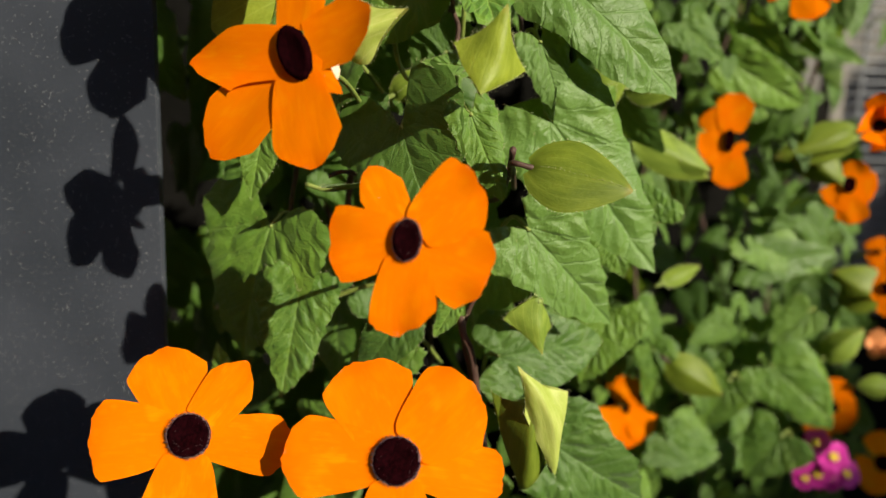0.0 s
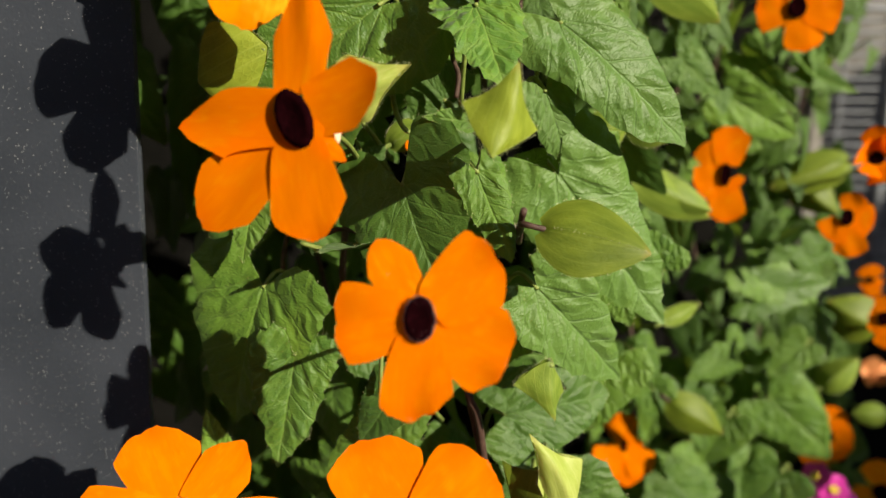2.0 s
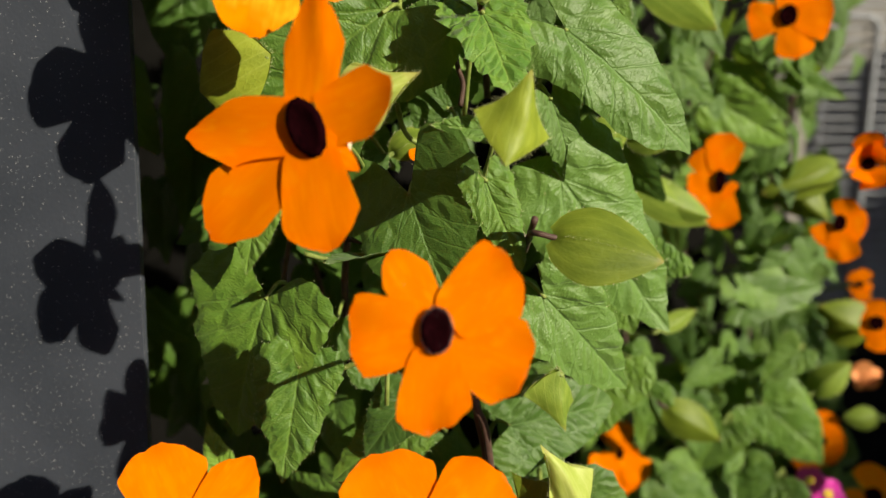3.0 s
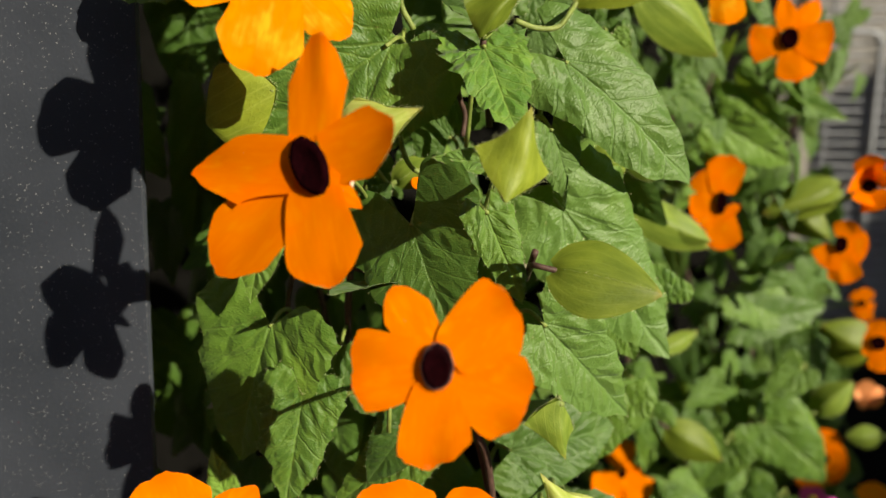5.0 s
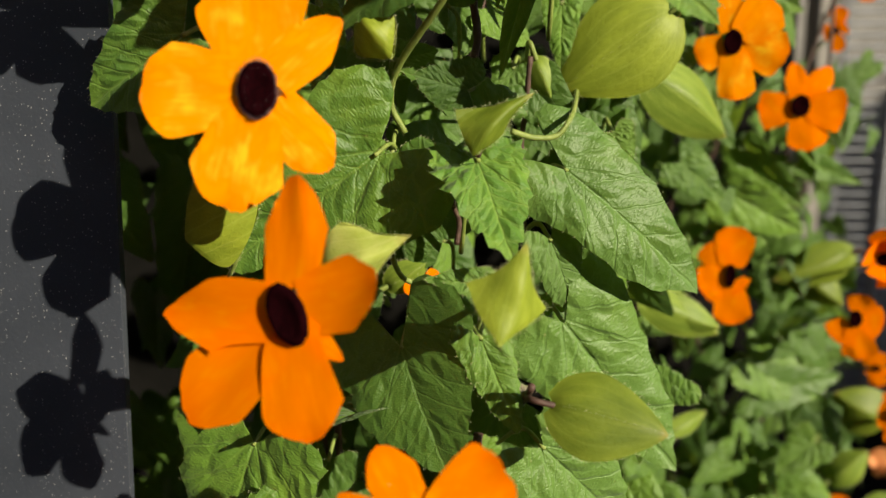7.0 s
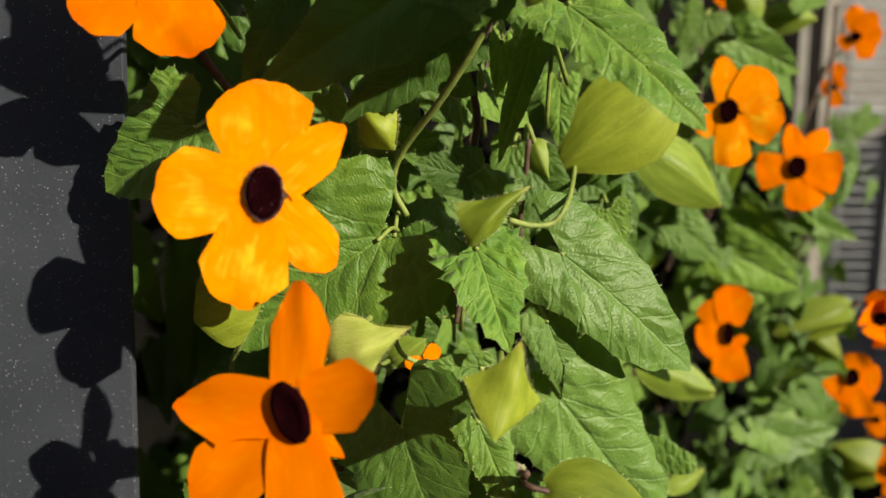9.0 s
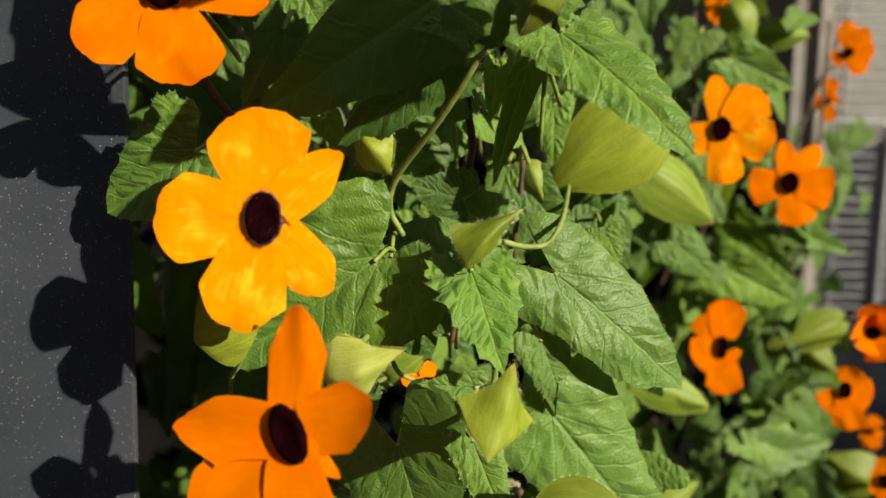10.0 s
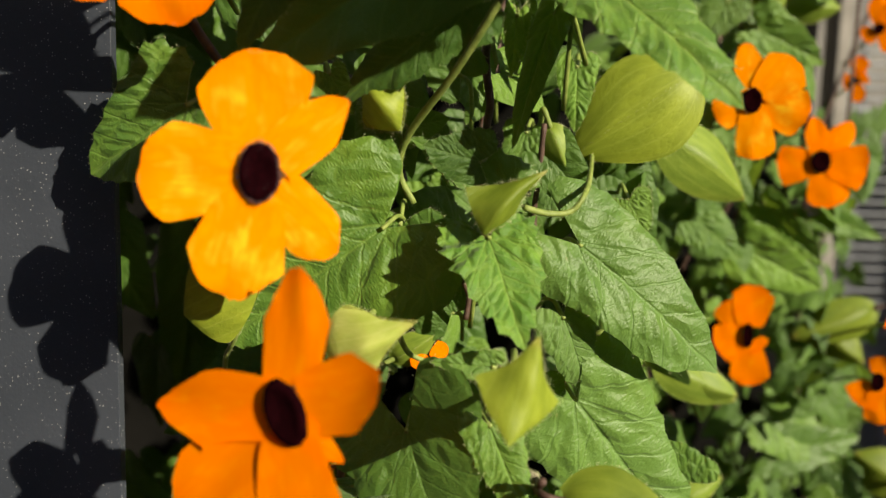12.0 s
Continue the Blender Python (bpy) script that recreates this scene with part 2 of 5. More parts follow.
def panel_material():
    """Dark grey powder coat with fine pale sparkle and faint scuffs."""
    n = Nodes("powder_coat_grey")
    pos = n.node("TexCoord").outputs["Object"]
    cloud = n.noise(pos, 16.0, 4.0)
    grain = n.noise(pos, 900.0, 2.0)
    v1 = n.node("TexVoronoi")
    n.link(pos, v1.inputs["Vector"])
    v1.inputs["Scale"].default_value = 1150.0
    pick = n.node("SeparateXYZ")
    n.link(v1.outputs["Color"], pick.inputs[0])
    fleck = n.math("MULTIPLY", n.ramp(v1.outputs["Distance"], 0.25, 0.07), n.ramp(pick.outputs[0], 0.58, 0.95))
    v2 = n.node("TexVoronoi")
    n.link(pos, v2.inputs["Vector"])
    v2.inputs["Scale"].default_value = 90.0
    pick2 = n.node("SeparateXYZ")
    n.link(v2.outputs["Color"], pick2.inputs[0])
    dust = n.math("MULTIPLY", n.ramp(n.math("ADD", v2.outputs["Distance"], n.math("MULTIPLY", n.noise(pos, 700.0), 0.06)), 0.085, 0.05), n.ramp(pick2.outputs[1], 0.90, 0.98))
    col = n.mix(n.ramp(cloud, 0.3, 0.7), (0.028, 0.033, 0.044), (0.041, 0.047, 0.062))
    col = n.mix(n.math("MULTIPLY", n.ramp(grain, 0.45, 0.7), 0.25), col, (0.044, 0.048, 0.058))
    col = n.mix(n.math("MULTIPLY", fleck, 0.85), col, (0.50, 0.50, 0.50))
    col = n.mix(n.math("MULTIPLY", dust, 0.35), col, (0.30, 0.29, 0.27))
    nb = n.bump(grain, 0.35, 0.0002)
    return n.finish(col, n.math("ADD", 0.38, n.math("MULTIPLY", cloud, 0.15)), nb, 0.45)


PANEL = panel_material()


# ---- mesh helpers ----
def part(name, bm, material, parent=None, label=""):
    """Links a bmesh as one smooth mesh object under its thing."""
    me = bpy.data.meshes.new(name)
    for f in bm.faces:
        f.smooth = True
    bm.to_mesh(me)
    bm.free()
    me.materials.append(material)
    ob = new(name, me)
    if parent is not None:
        ob.parent = parent
    if label:
        ob["label"] = label
    return ob


def thing(name, label, category, group="", kind="", at=(0, 0, 0)):
    ob = tagged(new(name), label, category, group, kind)
    ob.empty_display_size = 0.01
    ob.location = at
    return ob


def basis(origin, ydir, normal):
    """A pose with +y along ydir and +z near the normal."""
    yv = Vector(ydir).normalized()
    zv = Vector(normal)
    zv = (zv - yv * zv.dot(yv)).normalized()
    xv = yv.cross(zv)
    m = Matrix((xv, yv, zv)).transposed().to_4x4()
    m.translation = Vector(origin)
    return m


def smooth_path(points, steps=6):
    pts = [Vector(p) for p in points]
    ext = [pts[0] * 2 - pts[1]] + pts + [pts[-1] * 2 - pts[-2]]
    res = []
    for i in range(1, len(ext) - 2):
        p0, p1, p2, p3 = ext[i - 1:i + 3]
        for k in range(steps):
            u = k / steps
            res.append(0.5 * (2 * p1 + (p2 - p0) * u + (2 * p0 - 5 * p1 + 4 * p2 - p3) * u * u + (3 * p1 - p0 - 3 * p2 + p3) * u ** 3))
    res.append(pts[-1])
    return res


def tube(bm, points, radius, sides=7, taper=0.75, steps=6, lump=0.12):
    """A tapered, slightly knotted tube along a smooth path."""
    path = smooth_path(points, steps) if steps > 1 else [Vector(p) for p in points]
    rings = []
    side = None
    for i, p in enumerate(path):
        t = (path[min(i + 1, len(path) - 1)] - path[max(i - 1, 0)]).normalized()
        if side is None:
            side = t.orthogonal().normalized()
        side = (side - t * side.dot(t)).normalized()
        up = t.cross(side)
        r = radius * (1 - (1 - taper) * i / max(1, len(path) - 1)) * (1 + lump * noise.noise(p * 600))
        rings.append([bm.verts.new(p + (side * math.cos(a) + up * math.sin(a)) * r) for a in (2 * math.pi * k / sides for k in range(sides))])
    for a, b in zip(rings, rings[1:]):
        for k in range(sides):
            bm.faces.new((a[k], a[(k + 1) % sides], b[(k + 1) % sides], b[k]))
    for ring, flip in ((rings[0], True), (rings[-1], False)):
        bm.faces.new(ring[::-1] if flip else ring)
    return bm


def hairs(bm, spots, length, width, rng):
    """Short curved hairs as slim blades; spots are (place, way)."""
    for p, w in spots:
        w = (w + Vector((rng.uniform(-0.5, 0.5), rng.uniform(-0.5, 0.5), rng.uniform(-0.5, 0.5)))).normalized()
        s = w.orthogonal().normalized() * width
        ln = length * rng.uniform(0.5, 1.2)
        a, b, c = bm.verts.new(p - s), bm.verts.new(p + s), bm.verts.new(p + w * ln)
        d = bm.verts.new(p + w.cross(s).normalized() * width)
        bm.faces.new((a, b, c))
        bm.faces.new((b, d, c))
        bm.faces.new((d, a, c))


# ---- leaves ----
HALF = ((0, 1), (0.08, 0.91), (0.20, 0.76), (0.31, 0.57), (0.39, 0.38), (0.45, 0.19), (0.50, 0.03), (0.49, -0.09), (0.40, -0.19), (0.27, -0.22), (0.15, -0.16), (0.06, -0.06), (0.0, 0.0))


def leaf_outline(per_side, teeth, lobe, rng, blunt=0.0):
    """Half outlines of an arrow-shaped leaf of length 1 and width 1, with blunt uneven teeth."""
    sides = []
    for sgn in (1, -1):
        j = [rng.uniform(-0.025, 0.025) for _ in HALF]
        ctrl = [Vector((x * (1 + 1.1 * blunt * max(y, 0) ** 2) + (j[i] if 0 < i < 11 else 0), y * (lobe if y < 0 else 1) + (j[-i - 1] if 0 < i < 11 else 0), 0)) for i, (x, y) in enumerate(HALF)]
        path = smooth_path(ctrl, 8)
        n = len(path) - 1
        row = []
        count = rng.uniform(6.5, 8.5)
        ph = rng.random()
        for k in range(per_side + 1):
            s = k / per_side * n
            i = min(int(s), n - 1)
            p = path[i].lerp(path[i + 1], s - i)
            t = k / per_side
            saw = ((t * count * 1.6 + ph) % 1.0)
            tooth = (saw if saw < 0.7 else (1 - saw) / 0.3 * 0.7) - 0.3
            amp = 0.085 * teeth * (1 if 0.06 < t < 0.85 else 0) * (0.6 + 0.8 * rng.random())
            out = Vector((p.x, p.y - 0.25, 0)).normalized()
            p = p + out * tooth * amp
            row.append((max(p.x, 0.0) * sgn, p.y))
        sides.append(row)
    return sides


def leaf_bmesh(length, width, seed, teeth=0.5, lobe=1.0, wave=1.0, per_side=34, rings=12, fold=0.22, curl=0.2, blunt=0.0):
    """A lamina fanned from the petiole joint, quilted between its veins, with wavy margins."""
    rng = random.Random(seed)
    right, left = leaf_outline(per_side, teeth, lobe, rng, blunt)
    loop = right + left[-2:0:-1]
    bm = bmesh.new()
    uv = bm.loops.layers.uv.new("uv")
    off = Vector((rng.uniform(-9, 9), rng.uniform(-9, 9), 0))
    f1, c1 = fold * rng.uniform(0.2, 1.3), curl * rng.uniform(-0.4, 1.6)
    tw = rng.uniform(-0.12, 0.12)

    def lift(x, y, f):
        ax = abs(x)
        vein = 0.0
        for slope in (0.0, 0.62, 1.9):
            d = abs(ax - slope * (y + 0.03)) / math.hypot(1, slope) if y > -0.03 or slope == 0 else 1
            vein = max(vein, math.exp(-(d / 0.035) ** 2) * (1 if slope == 0 or y > 0 else 0.3))
        diag = (y - 0.95 * ax + 0.55 * ax * ax + 0.08 * (0.5 * noise.noise(Vector((x * 3.2, y * 3.2, 0)) + off))) * 4.6
        q = abs(diag - math.floor(diag) - 0.5) * 2
        puff = 0.006 * (q ** 0.6) * min(1, ax * 9) * (0.4 + 0.6 * f)
        puff += 0.005 * noise.noise(Vector((x * 7, y * 10, 2)) + off) * min(1, ax * 6)
        z = f1 * (math.sqrt(x * x + 0.012) - 0.11) - c1 * max(y, 0) ** 2 + tw * x * y - 0.009 * vein + 1.5 * puff - 0.10 * f ** 4 * ax
        z += 0.030 * wave * f * f * noise.noise(Vector((x * 4.2, y * 4.2, 0)) + off) + 0.018 * wave * noise.noise(Vector((x * 2, y * 2, 3)) + off)
        z += 0.05 * wave * noise.noise(Vector((x * 1.1, y * 1.1, 7)) + off)
        return z

    centre = bm.verts.new((0, 0, lift(0, 0, 0) * length))
    prev = None
    for k in range(1, rings + 1):
        f = (k / rings) ** 0.85
        ring = []
        for x, y in loop:
            ring.append(bm.verts.new((x * f * width, y * f * length, lift(x * f, y * f, f) * length)))
        m = len(ring)
        for i in range(m):
            j = (i + 1) % m
            if prev is None:
                bm.faces.new((centre, ring[j], ring[i]))
            else:
                bm.faces.new((prev[i], prev[j], ring[j], ring[i]))
        prev = ring
    bmesh.ops.remove_doubles(bm, verts=bm.verts, dist=length * 1e-4)
    bmesh.ops.recalc_face_normals(bm, faces=bm.faces)
    if sum(f.normal.z for f in bm.faces) < 0:
        bmesh.ops.reverse_faces(bm, faces=bm.faces)
    for f in bm.faces:
        for lp in f.loops:
            c = lp.vert.co
            lp[uv].uv = (c.x / length, c.y / length)
    return bm


SEED = [100]


def leaf(vine, base, tip, width, normal, teeth=0.5, lobe=1.0, wave=1.0, tone="plain", petiole=True, blunt=0.0):
    """One leaf of a vine from its joint to its tip, with a petiole that bends back into the plant."""
    SEED[0] += 1
    base, tip = Vector(base), Vector(tip)
    length = (tip - base).length
    m = basis(base, tip - base, normal)
    bm = leaf_bmesh(length, width, SEED[0], teeth, lobe, wave, blunt=blunt)
    rng = random.Random(SEED[0])
    rim = [vert.co.copy() for vert in bm.verts if vert.is_boundary]
    ob = part("leaf", bm, LEAF[tone], vine)
    ob.matrix_world = m
    fringe = bmesh.new()
    spots = [(p + Vector((rng.uniform(-1, 1), rng.uniform(-1, 1), 0)) * length * 0.01, Vector((p.x, p.y - length * 0.3, length * 0.15)).normalized()) for p in rim for _ in range(3)]
    hairs(fringe, spots, 0.0009, 0.00003, rng)
    part("hair", fringe, HAIR, ob, "fringe of tiny pale hairs")
    if petiole:
        back = -m.to_3x3().col[2]
        down = Vector((0, 0, -1))
        a = Vector((0, 0, 0))
        b = a + back * 0.009 - (tip - base).normalized() * 0.004
        c = b + back * 0.020 + down * 0.012
        inv = m.inverted()
        pm = tube(bmesh.new(), [inv @ (base + p) for p in (a, b, c)], 0.0006, 6, 1.2, 5)
        part("petiole", pm, STEM, ob)
    return ob


# ---- flowers ----
def petal_bmesh(length, width, bend, seed, start, root, reach=0.72, skew=0.0, lean=0.0, blunt=0.9, rows=22, cols=18):
    """A wedge-shaped petal with a broad uneven end; reach: how far its shoulders go, skew: how far one shoulder
    runs ahead of the other, lean: the tip's offset to one side, blunt: 0 for a pointed tip, 1 for a broad one."""
    rng = random.Random(seed)
    off = Vector((rng.uniform(-9, 9), rng.uniform(-9, 9), 0))
    cup = rng.uniform(-0.05, 0.05)
    roll = rng.uniform(-0.05, 0.05)
    ruffle = rng.uniform(0.6, 1.4)
    drop, power = 1.0 - reach, 1.2 + 1.15 * blunt
    span = length - start
    bm = bmesh.new()
    uv = bm.loops.layers.uv.new("uv")
    grid = []
    for i in range(rows + 1):
        u = i / rows
        half = root + (width * 0.54 - root) * (u ** 0.58 * (1.10 - 0.10 * u))
        line = []
        for j in range(cols + 1):
            v = 2 * j / cols - 1
            rim = 1 + 0.045 * noise.noise(Vector((v * 2.3, 5, 0)) + off) + 0.020 * noise.noise(Vector((v * 7, 8, 0)) + off)
            fall = drop * abs(v) ** power * u ** 2.5 * (1 + 0.25 * noise.noise(Vector((3 * (v > 0), 1.5, 3)) + off))
            y = start + span * u * (1 + (rim - 1) * u * u) - span * fall + skew * 0.5 * v * u * u
            x = v * half * (1 + 0.035 * noise.noise(Vector((v, u * 2.6, 2)) + off)) * (1 - 0.10 * u ** 6) + lean * u * u
            w = min(1.0, max(0.0, (y - start) / span))
            s = x / width * 2
            z = length * (bend * w * w + cup * (s * s - 0.3) * w + roll * s * w + 0.045 * min(1.0, width / length) ** 1.7 * w * noise.noise(Vector((s * 1.3, w * 1.8, 0)) + off)
                          + 0.010 * ruffle * w * w * math.sin(s * 5 + off.x) - 0.004 * math.exp(-(s / 0.12) ** 2) * w * (1.1 - w))
            line.append((bm.verts.new((x, y, z)), s * 0.5, w))
        grid.append(line)
    for i in range(rows):
        for j in range(cols):
            ring = (grid[i][j], grid[i][j + 1], grid[i + 1][j + 1], grid[i + 1][j])
            f = bm.faces.new([r[0] for r in ring])
            for lp, r in zip(f.loops, ring):
                lp[uv].uv = (r[1] + seed % 13, r[2])
    return bm


def flower(centre, face, eye, petals, gold=False, back=0.0, bristle=False, stalk=True, material=None, squeeze=1.0, throat=0.66, eye_turn=0.0, eye_skin=None, name="flower", label="", group="orange flowers of the vine"):
    """A five-petalled flower: petals, dark eye, pale tube behind it and a short stalk."""
    SEED[0] += 7
    rng = random.Random(SEED[0])
    label = label or ("golden orange flower with five petals and dark eye" if gold else "orange flower with five broad petals and dark purple eye")
    root = thing(name, label, "flower", group)
    m = basis(centre, Vector((0, 0, 1)) - Vector(face) * face[2], face)
    root.matrix_world = m
    size = sum(p[1] for p in petals) / len(petals)
    skin = material or (PETAL_GOLD if gold else PETAL)
    for k, (angle, length, width, bend, *shape) in enumerate(petals):
        rim = eye * 0.82 / math.hypot(math.cos(radians(angle)) / squeeze, math.sin(radians(angle)))
        ob = part("petal", petal_bmesh(length, width, bend + back * 0.5, SEED[0] + k, rim, min(eye * 0.9, width * 0.47), *shape), skin, root)
        lift = size * (0.013 * (1 if k % 2 else -1) + 0.008 * (k == 4))
        ob.matrix_local = Matrix.Translation((0, 0, lift)) @ Matrix.Rotation(radians(angle - 90), 4, "Z") @ Matrix.Rotation(back * 0.8, 4, "X")
    # the eye: a short velvety cup
    bm = bmesh.new()
    sides, prof = 44, ((1.06, -0.0004), (1.02, 0.0002), (0.93, 0.0006), (0.72, 0.0005), (0.45, 0.0002), (0.15, 0.0001))
    rows = []
    for r, z in prof:
        rows.append([bm.verts.new((eye * r * (1 + 0.06 * noise.noise(Vector((math.cos(a) * 3, math.sin(a) * 3, r * 2 + SEED[0]))) + 0.05 * noise.noise(Vector((math.cos(a) * 9, math.sin(a) * 9, r + SEED[0])))) * math.cos(a),
                                   eye * r * (1 + 0.06 * noise.noise(Vector((math.cos(a) * 3, math.sin(a) * 3, r * 2 + SEED[0]))) + 0.05 * noise.noise(Vector((math.cos(a) * 9, math.sin(a) * 9, r + SEED[0])))) * math.sin(a), z * eye / 0.004)) for a in (2 * math.pi * i / sides for i in range(sides))])
    for a, b in zip(rows, rows[1:]):
        for i in range(sides):
            bm.faces.new((a[i], a[(i + 1) % sides], b[(i + 1) % sides], b[i]))
    bm.faces.new(rows[-1])
    cup = part("eye", bm, eye_skin or EYE, root, "" if eye_skin else "dark purple velvety eye")
    cup.matrix_local = Matrix.Translation((0, 0, 0.0009)) @ Matrix.Rotation(radians(eye_turn), 4, "Z") @ Matrix.Diagonal((squeeze, 1, 1, 1))
    if bristle:
        bm = bmesh.new()
        spots = []
        for i in range(520):
            a, r = rng.uniform(0, 6.283), eye * math.sqrt(rng.uniform(0.3, 1.06) if i < 220 else rng.uniform(0.86, 1.08))
            spots.append((Vector((math.cos(a) * r, math.sin(a) * r, 0.0002)), Vector((math.cos(a) * 0.9, math.sin(a) * 0.9, 0.6))))
        hairs(bm, spots, eye * 0.21, eye * 0.017, rng)
        part("bristle", bm, BRISTLE, cup, "fine pale mauve bristles")
    # tube and stalk behind
    bm = bmesh.new()
    deep = min(1.0, eye / 0.0036)
    tube(bm, [(0, 0, -0.0046 * eye / 0.004), (0, -0.0006 * deep, -0.0062 * deep), (0, -0.0016 * deep, -0.009 * deep), (0, -0.003 * deep, -0.0135 * deep)], eye * throat, 14, 0.85, 5, 0.05)
    part("corolla_tube", bm, TUBE, root, "pale cream flower tube")
    if stalk:
        bm = bmesh.new()
        inv = m.to_3x3().inverted()
        down, rear = inv @ Vector((0, 0, -1)), inv @ Vector((0, 1, 0))
        p0 = Vector((0, -0.003, -0.0132)) * deep
        p1 = p0 + Vector((0, 0, -0.005)) + rear * 0.004
        p2 = p1 + rear * 0.016 + down * 0.004
        p3 = p2 + rear * 0.02 + down * 0.008
        tube(bm, [p0, p1, p2, p3], 0.0007, 7, 1.1, 5)
        part("stalk", bm, STEM, root, "thin hairy green stalk")
    return root


# ---- pods of two bracts ----
def bract_bmesh(length, width, thick, keel, seed, angular=0.0, rows=18, cols=12):
    rng = random.Random(seed)
    off = Vector((rng.uniform(-9, 9), rng.uniform(-9, 9), 0))
    bm = bmesh.new()
    uv = bm.loops.layers.uv.new("uv")
    grid = []
    for i in range(rows + 1):
        u = i / rows
        half = width * 0.5 * max(0.03, math.sin(math.pi * min(1, (u * 0.985 + 0.015)) ** 0.72) ** 0.78) * (1 - 0.06 * u)
        sharp = width * 0.5 * max(0.04, (u / 0.46) ** 1.25 if u < 0.46 else ((1 - u) / 0.54) ** 1.35)
        half = half * (1 - angular) + sharp * angular
        line = []
        for j in range(cols + 1):
            v = 2 * j / cols - 1
            arch = (1 - v * v) * math.sin(math.pi * u ** 0.85) ** 0.7
            z = thick * arch + keel * thick * 0.7 * (1 - abs(v)) ** 2 * math.sin(math.pi * u ** 0.8) ** 0.6
            z += length * (0.022 + 0.05 * angular) * noise.noise(Vector((v * 1.4, u * 2.4, 0)) + off) * (arch + 0.5 * angular)
            x = v * half * (1 + 0.05 * noise.noise(Vector((u * 3, v, 4)) + off))
            line.append(bm.verts.new((x, length * (u - 0.05 * math.exp(-((u - 0.0) / 0.2) ** 2) * v * v), z)))
        grid.append(line)
    for i in range(rows):
        for j in range(cols):
            f = bm.faces.new((grid[i][j], grid[i][j + 1], grid[i + 1][j + 1], grid[i + 1][j]))
            for lp, (a, b) in zip(f.loops, ((i, j), (i, j + 1), (i + 1, j + 1), (i + 1, j))):
                lp[uv].uv = (2 * b / cols - 1, a / rows)
    return bm, grid


def bud_pod(base, tip, width, normal, tone="green", keel=0.8, thick=0.18, angular=0.0):
    """A flower bud or seed pod wrapped in two keeled bracts with a fringe of hairs."""
    SEED[0] += 3
    rng = random.Random(SEED[0])
    base, tip = Vector(base), Vector(tip)
    length = (tip - base).length
    words = {"green": "fresh green", "olive": "olive green", "lime": "light olive green", "yellow": "pale yellow-green"}[tone]
    root = thing("bud_pod", words + " bud pod of two keeled hairy bracts on vine", "bud", "bud pods of the vine")
    m = basis(base, tip - base, normal)
    root.matrix_world = m
    for sgn in (1, -1):
        bm, grid = bract_bmesh(length, width, width * thick, keel, SEED[0] + (sgn > 0), angular)
        edge = [(row[k].co.copy(), Vector((1 if k else -1, 0.25, 0))) for row in grid[1:] for k in (0, -1)]
        keel_line = [(row[len(row) // 2].co.copy(), Vector((0, 0.2, 1))) for row in grid[2:-1]]
        ob = part("bract", bm, BRACT[tone], root)
        ob.matrix_local = Matrix.Identity(4) if sgn > 0 else Matrix.Rotation(math.pi, 4, "Y")
        if sgn > 0:
            spots = []
            for p, w in edge + keel_line:
                for _ in range(3):
                    spots.append((p + Vector((0, rng.uniform(-0.5, 0.5) * length / 18, 0)), w))
            hb = bmesh.new()
            hairs(hb, spots, 0.0011, 0.00005, rng)
            part("hair", hb, HAIR, ob, "fringe of short pale hairs")
    inv = m.to_3x3().inverted()
    down, rear = inv @ Vector((0, 0, -1)), inv @ Vector((0, 1, 0))
    p1 = Vector((0, -0.005, 0))
    p2 = p1 + rear * 0.014 + down * 0.004
    p3 = p2 + rear * 0.02 + down * 0.008
    sb = tube(bmesh.new(), [(0, 0.001, 0), p1, p2, p3], 0.0008, 7, 1.1, 5)
    part("stalk", sb, STEM_DARK if tone == "olive" else STEM, root)
    return root


